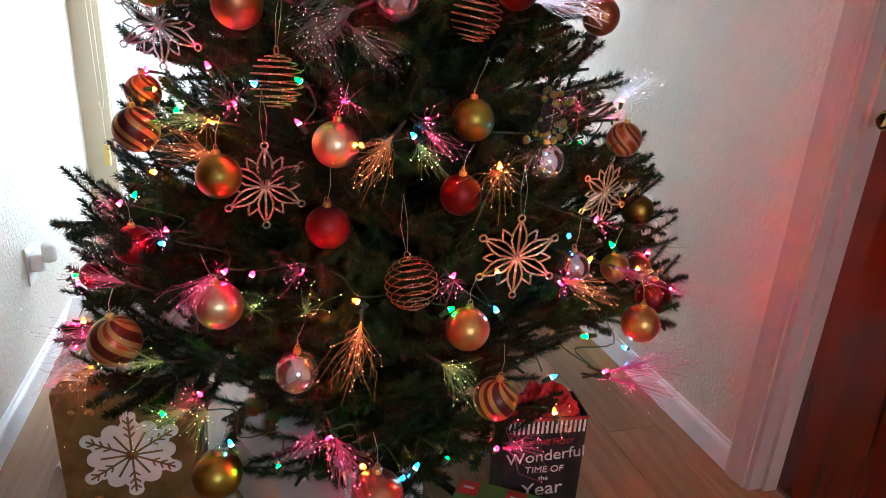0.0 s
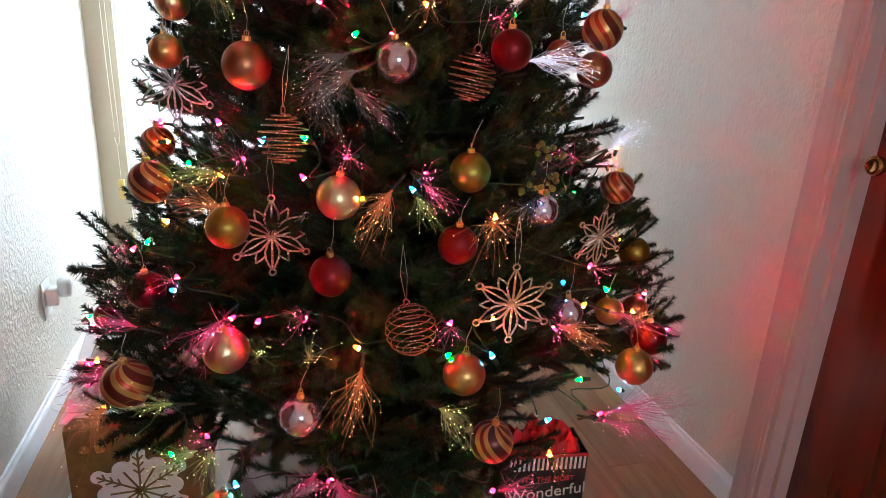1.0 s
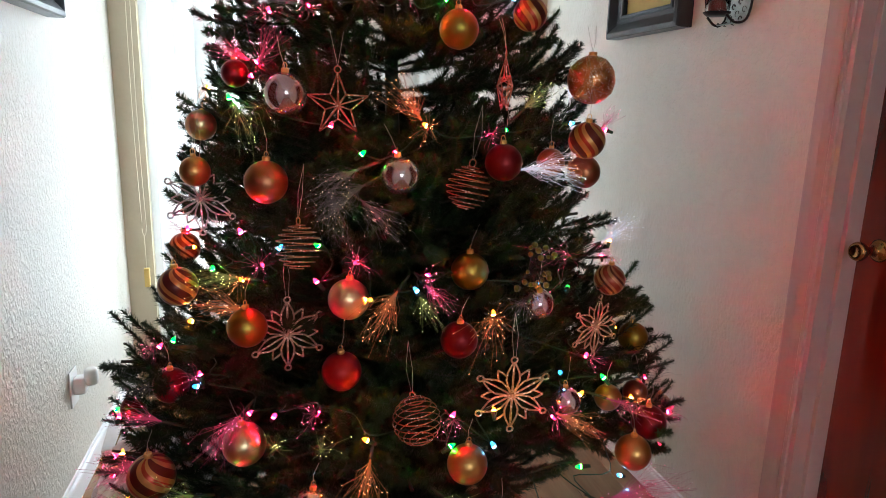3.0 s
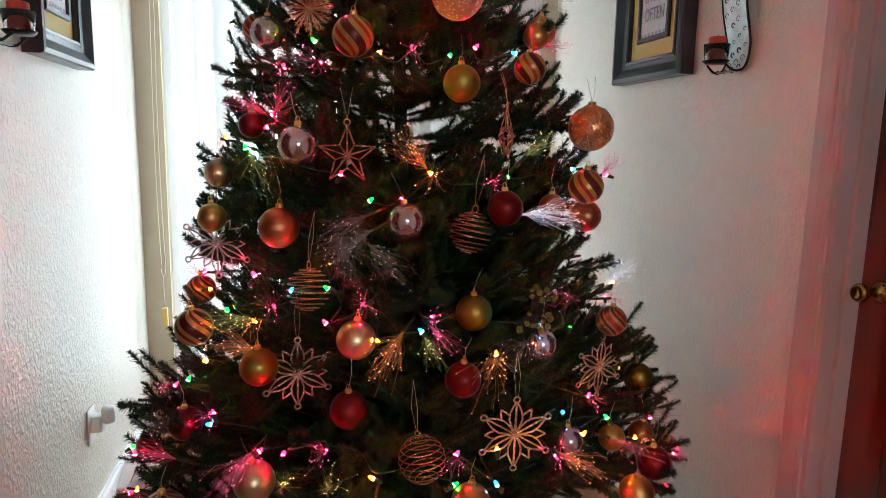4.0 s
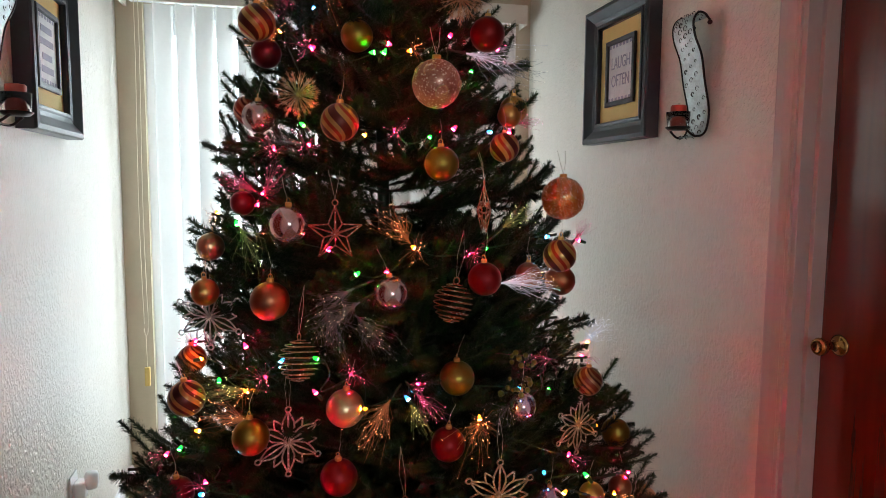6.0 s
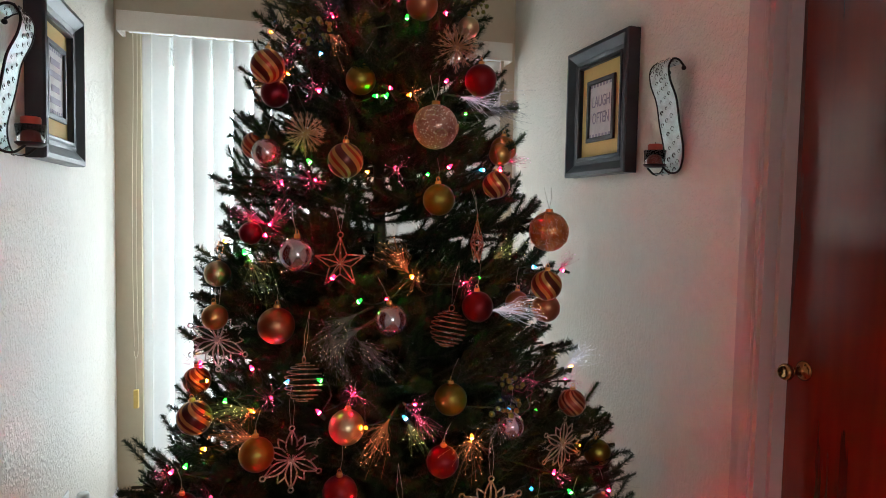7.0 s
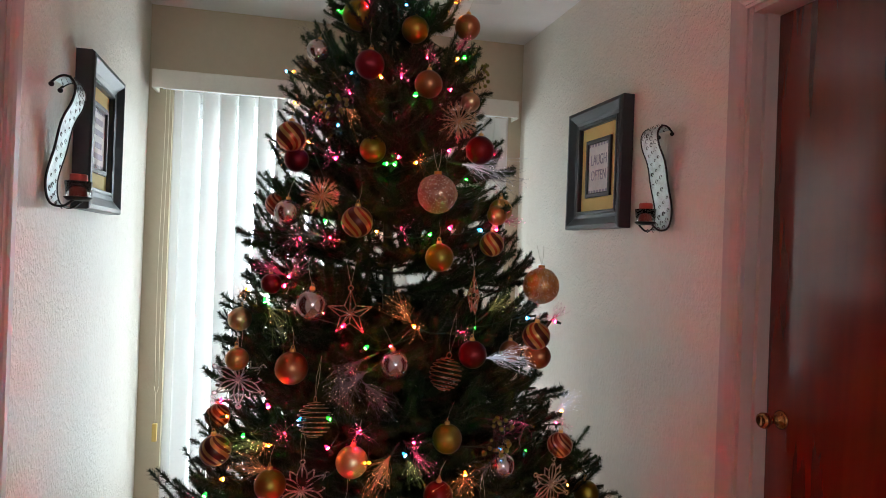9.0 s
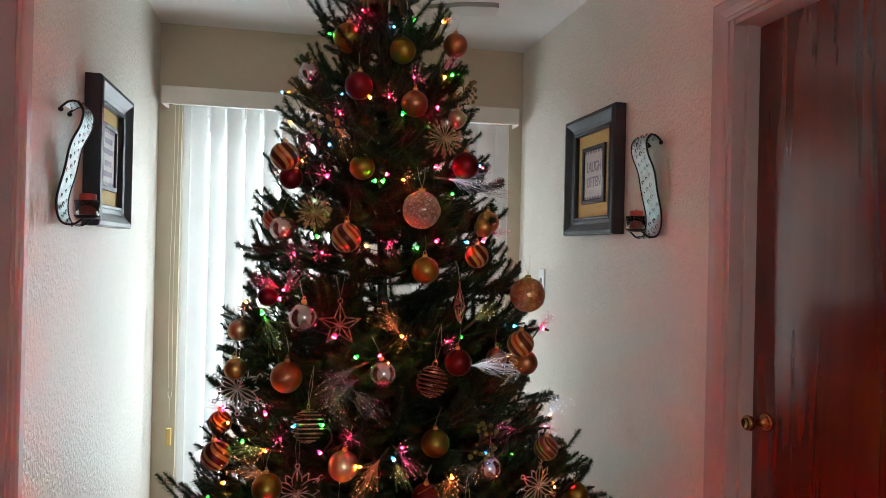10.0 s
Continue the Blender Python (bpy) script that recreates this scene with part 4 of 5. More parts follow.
for k in range(7):
    o = new("branch", STOCK[5][k % 3])
    o.parent = tree
    a = k * 0.9
    o.matrix_basis = Matrix.Translation(tree_axis(2.02 + 0.012 * k) - T0) @ Matrix.Rotation(a, 4, "Z") @ Matrix.Rotation(radians(-52 - 4 * k), 4, "Y")


# woven topper at the tip: a flared cone of twisted strands
topper = thing("tree_topper", pose(0.297, 1.40, 2.045), "brown woven cone tree topper with pale strands", "tree topper")
bm = bmesh.new()
lathe(bm, [(0.070, 0.0), (0.073, 0.004), (0.066, 0.06), (0.046, 0.15), (0.020, 0.24), (0.004, 0.30), (0, 0.302)], 28)
part("cone", bm, M["topper"], topper, smooth=True)
for k in range(26):
    bm = bmesh.new()
    a = 2 * math.pi * k / 26
    rows = [(max(0.006, 0.0745 - 0.067 * s ** 1.3), 0.30 * s - 0.012 * (k % 3) * (1 - s)) for s in np.linspace(0, 0.96, 10)]
    tube(bm, [(q * math.cos(a + 0.05 * math.sin(9 * z + k)), q * math.sin(a + 0.05 * math.sin(9 * z + k)), z) for q, z in rows], 0.0028, 5)
    part("strand", bm, M["cord"] if k % 5 == 0 else M["topper_strand"], topper)


# ---- ornaments ----
WORDS = {
    "copper": "satin copper glass ball ornament", "olive": "olive gold satin ball ornament", "red": "matte deep red ball ornament",
    "maroon": "dark maroon satin ball ornament", "gold": "satin gold ball ornament", "champagne": "pale champagne gold ball ornament",
    "silver": "shiny smoky silver ball ornament", "stripe_dark": "dark brown ball ornament with gold glitter stripes",
    "stripe_red": "red ball ornament with swirling gold stripes", "stripe_copper": "copper ball ornament with pale swirling stripes",
}
BALLS = {}
orn_rng = random.Random(3)


def hanger(root, r, top):
    bm = bmesh.new()
    tube(bm, [(0, 0, r + top), (0.004, 0.006, r + top + 0.022), (0.002, 0.016, r + top + 0.045)], 0.00035, 4)
    part("thread", bm, M["thread"], root)


def ball(x, y, z, d, kind):
    """A glass ball with a fluted metal cap and wire loop."""
    at = pose(x, y, z, orn_rng.uniform(-6, 6), orn_rng.uniform(-6, 6), orn_rng.uniform(0, 360))
    r = d / 2
    root = thing("ball_ornament", at, WORDS[kind] + " on tree branch", "ornament", "ball ornaments")
    key = (kind, round(r, 3))
    if key not in BALLS:
        bm = bmesh.new()
        k = 20
        lathe(bm, [(r * math.sin(math.pi * i / k), -r * math.cos(math.pi * i / k)) for i in range(k + 1)], 36)
        b = part("ball", bm, M[kind], root, smooth=True)
        bm = bmesh.new()
        c = r * 0.17
        h = r * 0.22
        seg = 20
        rings = []
        for rr, zz in ((1.0, 0.955 * r), (1.0, 0.955 * r + h * 0.8), (0.9, 0.955 * r + h), (0.0, 0.955 * r + h)):
            rings.append([bm.verts.new((c * rr * (1 + 0.09 * (i % 2)) * math.cos(2 * math.pi * i / seg), c * rr * (1 + 0.09 * (i % 2)) * math.sin(2 * math.pi * i / seg), zz)) for i in range(seg)])
        for a, b2 in zip(rings, rings[1:]):
            for i in range(seg):
                bm.faces.new((a[i], a[(i + 1) % seg], b2[(i + 1) % seg], b2[i]))
        tube(bm, [(0.0035 * math.cos(a), 0, 0.955 * r + h + 0.0035 + 0.0045 * math.sin(a)) for a in np.linspace(0, 2 * math.pi, 12, endpoint=False)], 0.0006, 5, True)
        cp = part("cap", bm, M["cap"], root, "fluted gold cap")
        BALLS[key] = (b.data, cp.data)
    else:
        for nm, me in zip(("ball", "cap"), BALLS[key]):
            o = new(nm, me)
            o.parent = root
            if nm == "cap":
                o["label"] = "fluted gold cap"
    hanger(root, r, r * 0.2)


def wire_ball(x, y, z, d, kind):
    """A ball of glittered wire wound in a spiral from pole to pole."""
    r = d / 2
    root = thing("wire_ball_ornament", pose(x, y, z, 5, -9, orn_rng.uniform(0, 360)), "open spiral ball of copper glitter wire hanging by thread", "ornament", "wire ball ornaments")
    bm = bmesh.new()
    turns, n = 9.5, 320
    pts = []
    for i in range(n + 1):
        t = i / n
        ph = math.pi * (0.06 + 0.88 * t)
        a = 2 * math.pi * turns * t
        pts.append((r * math.sin(ph) * math.cos(a), r * math.sin(ph) * math.sin(a), r * math.cos(ph)))
    tube(bm, pts, 0.0010, 6)
    part("spiral", bm, M[kind], root, smooth=True)
    bm = bmesh.new()
    tube(bm, [(0.005 * math.cos(a), 0, r + 0.005 + 0.006 * math.sin(a)) for a in np.linspace(0, 2 * math.pi, 14, endpoint=False)], 0.0012, 5, True)
    part("loop", bm, M[kind], root)
    bm = bmesh.new()
    for s in (-1, 1):
        tube(bm, [(s * 0.001, 0, r + 0.010), (s * 0.006, 0.004, r + 0.05), (0.002, 0.012, r + 0.095)], 0.00035, 4)
    part("thread", bm, M["thread"], root)


def snowflake(x, y, z, d, kind, turn):
    """Six looped petals with ringed tips and pointed links between, cut from glittered rod."""
    r = d / 2
    root = thing("snowflake_ornament", pose(x, y, z, 4, 0, turn), "six-pointed glittered openwork snowflake ornament on thread", "ornament", "snowflake ornaments")
    bm = bmesh.new()
    t = r * 0.024
    for k in range(6):
        rot = Matrix.Rotation(radians(60 * k + 90), 3, "Y")
        tube(bm, [rot @ Vector((s * r, 0, 0)) for s in (0.04, 0.5, 0.84)], t * 1.25, 6, flat=0.8)
        for sgn in (-1, 1):
            tube(bm, [rot @ Vector((s * r, 0, sgn * r * w)) for s, w in ((0.05, 0.015), (0.2, 0.10), (0.40, 0.165), (0.58, 0.145), (0.74, 0.075), (0.84, 0.025))], t, 6)
            c, s2 = math.cos(radians(30)), math.sin(radians(30))
            peak = Vector((0.76 * c, 0, sgn * 0.76 * s2)) * r
            low = Vector((0.50, 0, sgn * 0.158)) * r
            mid = Vector((0.64 * math.cos(radians(24)), 0, sgn * 0.64 * math.sin(radians(24)))) * r
            tube(bm, [rot @ low, rot @ mid, rot @ peak], t, 6)
        tube(bm, [rot @ Vector((0.92 * r + 0.075 * r * math.cos(a), 0, 0.075 * r * math.sin(a))) for a in np.linspace(0, 2 * math.pi, 12, endpoint=False)], t, 6, True)
    sphere(bm, (0, 0, 0), r * 0.07, 12)
    part("flake", bm, M[kind], root, smooth=True)
    bm = bmesh.new()
    for s in (-1, 1):
        tube(bm, [(s * 0.002, 0, r * 0.99), (s * 0.005, 0.006, r + 0.035), (0, 0.015, r + 0.07)], 0.00035, 4)
    part("thread", bm, M["thread"], root)


def wire_star(x, y, z, d, turn):
    """A five-pointed star of thin rods with a raised middle front and back."""
    r = d / 2
    root = thing("wire_star_ornament", pose(x, y, z, 0, 0, turn), "open five-pointed star of thin red glitter wire", "ornament", "wire star ornaments")
    bm = bmesh.new()
    pts = [Vector(((r if i % 2 == 0 else r * 0.42) * math.sin(math.pi * i / 5), 0, (r if i % 2 == 0 else r * 0.42) * math.cos(math.pi * i / 5))) for i in range(10)]
    for i in range(10):
        tube(bm, [pts[i], pts[(i + 1) % 10]], 0.0013, 6)
        for s in (-1, 1):
            tube(bm, [pts[i], (0, s * r * 0.28, 0)], 0.0011, 5)
    tube(bm, [(0.005 * math.cos(a), 0, r + 0.005 + 0.005 * math.sin(a)) for a in np.linspace(0, 2 * math.pi, 12, endpoint=False)], 0.001, 5, True)
    part("star_frame", bm, M["star_wire"], root, smooth=True)
    bm = bmesh.new()
    for s in (-1, 1):
        tube(bm, [(0, 0, r + 0.010), (s * 0.006, 0.005, r + 0.04), (s * 0.010, 0.012, r + 0.06)], 0.00035, 4)
    part("thread", bm, M["thread"], root)


def glitter_ball(x, y, z, d, kind):
    """A large frosted ball with raised beaded swirls."""
    r = d / 2
    words = "large frosted rose ball ornament with raised glitter swirls" if kind == "pink_glitter" else "large orange glitter ball ornament with beaded bands"
    root = thing("glitter_ball_ornament", pose(x, y, z, 0, 0, 0), words, "ornament", "glitter balls")
    bm = bmesh.new()
    k = 24
    lathe(bm, [(r * math.sin(math.pi * i / k), -r * math.cos(math.pi * i / k)) for i in range(k + 1)], 40)
    part("ball", bm, M[kind], root, smooth=True)
    bm = bmesh.new()
    if kind == "pink_glitter":
        for j in range(9):
            lon, lat = 2.4 * j, 0.75 * math.sin(j * 1.9)
            c = Vector((math.cos(lon) * math.cos(lat), math.sin(lon) * math.cos(lat), math.sin(lat)))
            e1 = c.orthogonal().normalized()
            e2 = c.cross(e1)
            tube(bm, [(c + (e1 * math.cos(a) + e2 * math.sin(a)) * (0.05 + 0.05 * a)).normalized() * r * 1.005 for a in np.linspace(0, 6.2, 24)], 0.0014, 5)
    else:
        for tilt in (20, 75, 130):
            rot = Matrix.Rotation(radians(tilt), 3, "Y") @ Matrix.Rotation(radians(25), 3, "X")
            for off in (-0.05, 0.05):
                q = math.sqrt(1 - off * off)
                for i in range(70):
                    a = 2 * math.pi * i / 70
                    sphere(bm, rot @ Vector((q * math.cos(a), q * math.sin(a), off)) * r * 1.005, 0.0013, 5)
    part("relief", bm, M["gold_glitter"], root, "raised gold glitter beading", True)
    bm = bmesh.new()
    lathe(bm, [(0.008, r * 0.97), (0.008, r + 0.006), (0, r + 0.007)], 14)
    part("cap", bm, M["cap"], root, smooth=True)
    bm = bmesh.new()
    for s in (-1, 1):
        tube(bm, [(0, 0, r + 0.006), (s * 0.006, 0.004, r + 0.03), (s * 0.009, 0.012, r + 0.055)], 0.0006, 4)
    part("thread", bm, M["thread"], root)


def starburst(x, y, z, d, kind):
    """A burst of rods with small barbs near the ends."""
    r = d / 2
    root = thing("starburst_ornament", pose(x, y, z, 0, 0, 8), "gold glitter starburst ornament with barbed spikes", "ornament", "starburst ornaments")
    for k in range(44):
        bm = bmesh.new()
        a, tilt = 2.39996 * k, (0.0, -0.25, 0.2, -0.6, -1.1)[k % 5]
        dirv = Vector((math.cos(a), tilt, math.sin(a))).normalized()
        ln = r * (0.82 + 0.18 * ((k * 7) % 5) / 4)
        tube(bm, [dirv * r * 0.05, dirv * ln], [0.0012, 0.0007], 5)
        side = dirv.cross(Vector((0, 1, 0.1))).normalized()
        for s in (0.55, 0.78):
            for sg in (-1, 1):
                tube(bm, [dirv * ln * s, dirv * ln * (s + 0.16) + side * sg * r * 0.08], [0.0008, 0.0005], 4)
        part("spike", bm, M[kind], root)
    bm = bmesh.new()
    sphere(bm, (0, 0, 0), r * 0.11, 12)
    part("core", bm, M[kind], root, smooth=True)


def berry_pick(x, y, z, d):
    """A spray of small round berries on wires."""
    r = d / 2
    root = thing("berry_pick", pose(x, y, z, 0, 0, 0), "olive green glitter berry cluster pick", "berry pick", "berry picks")
    g = random.Random(int(x * 1000))
    wires = bmesh.new()
    for k in range(26):
        v = Vector((g.uniform(-1, 1), g.uniform(-0.9, 0.3), g.uniform(-1, 1)))
        v = v.normalized() * r * g.uniform(0.55, 1.0)
        tube(wires, [(0, 0.02, -0.01), v * 0.5 + Vector((0, 0.004, 0.004)), v], 0.0007, 4)
        bm = bmesh.new()
        sphere(bm, v, g.uniform(0.0035, 0.0058), 10)
        part("berry", bm, M["berry"], root, smooth=True)
    part("wires", wires, M["stem"], root)


def spray(base, tip, color, count, spread=0.5):
    """A brush of thin light-carrying fibres from one stem."""
    p, q = Vector(base), Vector(tip)
    words = {"P": "pink-lit", "G": "green-lit", "O": "amber-lit", "B": "blue-lit", "W": "clear silvery", "L": "bright white-lit"}[color]
    root = thing("fibre_optic_spray", Matrix.Translation(p), words + " fibre optic spray fanning from tree branch", "fibre optic spray", "fibre optic sprays")
    d = q - p
    ln = min(d.length, 0.12 if color == "W" else 0.17)
    d.normalize()
    e1 = d.orthogonal().normalized()
    e2 = d.cross(e1)
    g = random.Random(int(abs(p.x * 7919 + p.z * 104729)))
    bm, tips = bmesh.new(), bmesh.new()
    for k in range(int(count * 1.5)):
        a, s = g.uniform(0, 2 * math.pi), g.uniform(0, spread) ** 1.2
        w = (d + (e1 * math.cos(a) + e2 * math.sin(a)) * s).normalized()
        l2 = ln * g.uniform(0.40, 1.12)
        bend = Vector((g.uniform(-1, 1), g.uniform(-1, 1), g.uniform(-1, 1))) * l2 * 0.07
        droop = Vector((0, 0, -0.18 * l2 * g.random()))
        pts = [Vector((0, 0, 0)), d * l2 * 0.25 + w * l2 * 0.08, w * l2 * 0.7 + droop * 0.4 + bend, w * l2 + droop - bend * 0.6]
        tube(bm, pts, [0.0004, 0.0003, 0.00024, 0.0002], 3)
        if k % 3 == 0:
            sphere(tips, pts[-1], 0.00058, 5)
        if k % 7 == 0:
            sphere(tips, pts[2], 0.0006, 5)
    join(bm, tips, None, 1)
    tagged(part("fibre_brush", bm, [FIBRE[color], M["tip_" + color]], root), kind="stuff")
    bm = bmesh.new()
    tube(bm, [-d * 0.035, d * 0.012], [0.002, 0.0032], 7)
    part("sleeve", bm, M["stem"], root)


LIGHTS = thing("light_string", Matrix(), "green corded string of small coloured christmas lights wound round tree", "string lights")
BULB_MESH = {}
lamp_rng = random.Random(12)
STRING = []


def bulb(x, y, z, color):
    """A pointed mini lamp in a green socket."""
    at = pose(x, y, z, lamp_rng.uniform(-70, 110), lamp_rng.uniform(-60, 60), lamp_rng.uniform(0, 360))
    STRING.append(Vector((x, y, z)))
    if len(STRING) % 2 == 0 and color in "PO":
        out = (Vector((x, y, z)) - tree_axis(z)).normalized() + Vector((0, -0.3, 0.2))
        spray((x, y, z), Vector((x, y, z)) + out * 0.034, color, 15, 1.6)
    if color not in BULB_MESH:
        bm = bmesh.new()
        lathe(bm, [(0, 0.0), (0.0030, 0.0), (0.0035, 0.0025), (0.0033, 0.006), (0.0020, 0.0095), (0.0, 0.0115)], 12)
        for f in bm.faces:
            f.material_index = 1 if 0.0006 < f.calc_center_median().z < 0.0020 else 0
        s = bmesh.new()
        lathe(s, [(0, -0.014), (0.0030, -0.014), (0.0042, -0.002), (0.0042, 0.001), (0.0, 0.001)], 10)
        b = part("bulb", bm, [M["bulb_" + color], M["hot_" + color]], LIGHTS, BULB[color][0] + " glowing mini bulb", True, at)
        c = part("socket", s, M["wire"], b, smooth=True)
        BULB_MESH[color] = (b.data, c.data)
    else:
        b = new("bulb", BULB_MESH[color][0])
        b.parent, b.matrix_basis = LIGHTS, at
        b["label"] = BULB[color][0] + " glowing mini bulb"
        c = new("socket", BULB_MESH[color][1])
        c.parent = b


spray((0.609, 0.918, 0.556), (0.790, 0.915, 0.580), 'P', 60)
spray((0.608, 0.915, 0.550), (0.685, 0.835, 0.566), 'P', 40)
spray((0.748, 1.095, 0.697), (0.836, 1.061, 0.722), 'W', 12)
spray((0.722, 1.215, 0.944), (0.780, 1.167, 1.012), 'L', 55)
spray((0.642, 1.003, 0.711), (0.704, 0.923, 0.710), 'P', 20)
spray((0.018, 1.026, 0.728), (-0.026, 0.930, 0.717), 'P', 40)
spray((0.166, 0.877, 0.533), (0.183, 0.754, 0.531), 'P', 50)
spray((0.144, 0.886, 0.535), (0.107, 0.789, 0.576), 'P', 25)
spray((-0.118, 1.139, 0.663), (-0.199, 1.112, 0.708), 'P', 40)
spray((-0.157, 1.155, 0.588), (-0.228, 1.075, 0.612), 'P', 45)
spray((-0.024, 0.978, 0.531), (-0.082, 0.893, 0.569), 'G', 35)
spray((-0.007, 0.969, 0.537), (-0.012, 0.849, 0.575), 'G', 25)
spray((0.211, 0.917, 0.692), (0.180, 0.803, 0.663), 'O', 40)
spray((0.268, 0.997, 0.935), (0.204, 0.905, 0.897), 'O', 45)
spray((0.304, 0.994, 0.943), (0.323, 0.901, 0.926), 'P', 30)
spray((0.295, 0.989, 0.924), (0.304, 0.899, 0.913), 'G', 25)
spray((0.155, 1.070, 1.088), (0.177, 0.965, 1.041), 'W', 45)
spray((0.203, 1.048, 1.076), (0.254, 0.948, 1.035), 'W', 45)
spray((0.226, 1.045, 1.099), (0.131, 0.991, 1.061), 'W', 45)
spray((0.027, 1.109, 0.928), (-0.060, 1.088, 0.947), 'G', 40)
spray((0.036, 1.079, 0.879), (-0.049, 1.054, 0.910), 'O', 40)
spray((0.314, 0.877, 0.632), (0.338, 0.778, 0.652), 'G', 35)
spray((0.408, 0.841, 0.494), (0.428, 0.754, 0.575), 'P', 35)
spray((0.519, 0.945, 0.722), (0.568, 0.858, 0.725), 'O', 30)
spray((-0.059, 1.025, 0.585), (-0.123, 0.959, 0.630), 'G', 25)
spray((-0.194, 1.185, 0.495), (-0.223, 1.036, 0.556), 'O', 40)
spray((0.062, 0.975, 0.679), (0.072, 0.889, 0.749), 'G', 16)
spray((0.135, 0.941, 0.686), (0.133, 0.863, 0.756), 'G', 18)
spray((0.423, 0.981, 0.884), (0.376, 0.885, 0.886), 'O', 25)
spray((0.492, 1.010, 0.903), (0.419, 0.899, 0.905), 'W', 20)
spray((-0.148, 1.224, 0.695), (-0.167, 1.104, 0.758), 'W', 30)
spray((0.613, 1.099, 0.951), (0.505, 0.967, 1.010), 'P', 15)
spray((0.135, 1.145, 1.373), (0.022, 1.168, 1.400), 'W', 14)
spray((0.217, 1.052, 1.122), (0.139, 0.997, 1.101), 'W', 35)
spray((0.314, 1.049, 1.190), (0.255, 0.996, 1.260), 'O', 45)
spray((0.050, 1.189, 1.282), (-0.024, 1.186, 1.325), 'P', 35)
spray((0.050, 1.185, 1.272), (0.082, 1.095, 1.349), 'P', 25)
spray((0.522, 1.229, 1.543), (0.641, 1.270, 1.555), 'W', 30)
spray((0.471, 1.063, 1.117), (0.581, 1.036, 1.126), 'L', 50)
spray((0.493, 1.094, 1.214), (0.534, 1.047, 1.268), 'G', 30)
spray((0.561, 1.222, 1.433), (0.617, 1.196, 1.439), 'P', 22)
spray((0.722, 1.251, 1.174), (0.745, 1.224, 1.225), 'P', 22)
spray((0.001, 1.237, 1.222), (0.056, 1.057, 1.168), 'G', 20)
spray((0.105, 1.405, 1.888), (0.057, 1.398, 1.931), 'W', 18)
spray((0.436, 1.178, 1.566), (0.638, 1.265, 1.561), 'L', 34)
spray((0.447, 1.282, 1.862), (0.503, 1.325, 1.933), 'P', 22)
spray((0.091, 1.271, 1.600), (0.021, 1.272, 1.582), 'O', 30)
spray((0.166, 1.225, 1.687), (0.197, 1.141, 1.640), 'O', 20)
berry_pick(0.491, 0.990, 0.962, 0.095)
berry_pick(0.528, 1.340, 1.835, 0.094)
berry_pick(0.139, 1.216, 1.682, 0.082)

# Stand-in ball for a small red cloth at the tree's left side
ball(-0.226, 1.377, 0.587, 0.052, 'red')
ball(0.062, 1.104, 1.092, 0.071, 'copper')
ball(0.269, 1.020, 1.112, 0.061, 'silver')
ball(-0.090, 1.152, 0.908, 0.067, 'stripe_dark')
ball(0.026, 1.060, 0.859, 0.065, 'olive')
ball(0.186, 1.010, 0.915, 0.066, 'champagne')
ball(0.396, 1.041, 0.946, 0.066, 'olive')
ball(0.361, 0.970, 0.850, 0.061, 'red')
ball(0.526, 1.044, 0.881, 0.058, 'silver')
ball(0.682, 1.078, 0.910, 0.059, 'stripe_copper')
ball(0.839, 1.237, 0.729, 0.067, 'olive')
ball(0.173, 0.995, 0.799, 0.064, 'red')
ball(-0.115, 1.173, 0.719, 0.064, 'maroon')
ball(0.018, 0.996, 0.686, 0.069, 'champagne')
ball(0.356, 0.882, 0.678, 0.063, 'gold')
ball(0.120, 0.912, 0.616, 0.060, 'silver')
ball(-0.133, 1.048, 0.615, 0.076, 'stripe_red')
ball(0.402, 0.865, 0.568, 0.066, 'stripe_dark')
ball(0.550, 0.953, 0.734, 0.050, 'silver')
ball(0.669, 1.024, 0.697, 0.050, 'gold')
ball(0.785, 1.060, 0.617, 0.068, 'red')
ball(0.678, 0.937, 0.632, 0.064, 'gold')
ball(0.815, 1.168, 0.630, 0.053, 'copper')
ball(0.919, 1.233, 0.558, 0.061, 'champagne')
ball(0.006, 0.908, 0.464, 0.070, 'olive')
ball(0.220, 0.821, 0.462, 0.073, 'copper')
ball(0.438, 1.012, 1.134, 0.061, 'red')
ball(0.599, 1.046, 1.170, 0.063, 'stripe_red')
ball(0.659, 1.172, 1.103, 0.064, 'copper')
ball(0.096, 1.046, 1.233, 0.065, 'silver')
ball(-0.052, 1.147, 1.105, 0.049, 'gold')
ball(0.014, 1.206, 1.266, 0.047, 'maroon')
ball(0.555, 1.094, 1.128, 0.050, 'copper')
ball(-0.098, 1.314, 0.941, 0.057, 'stripe_copper')
ball(0.186, 1.065, 1.410, 0.067, 'stripe_red')
ball(0.045, 1.223, 1.431, 0.060, 'silver')
ball(0.364, 1.041, 1.340, 0.062, 'olive')
ball(0.565, 1.220, 1.462, 0.059, 'gold')
ball(0.496, 1.079, 1.374, 0.056, 'stripe_red')
ball(0.199, 1.301, 1.934, 0.077, 'olive')
ball(0.335, 1.250, 1.899, 0.067, 'olive')
ball(0.498, 1.345, 1.955, 0.068, 'copper')
ball(0.104, 1.291, 1.832, 0.055, 'silver')
ball(0.220, 1.205, 1.788, 0.069, 'maroon')
ball(0.350, 1.146, 1.740, 0.065, 'copper')
ball(0.477, 1.225, 1.727, 0.048, 'champagne')
ball(0.482, 1.149, 1.597, 0.067, 'red')
ball(0.229, 1.168, 1.583, 0.061, 'olive')
ball(0.046, 1.215, 1.606, 0.069, 'stripe_red')
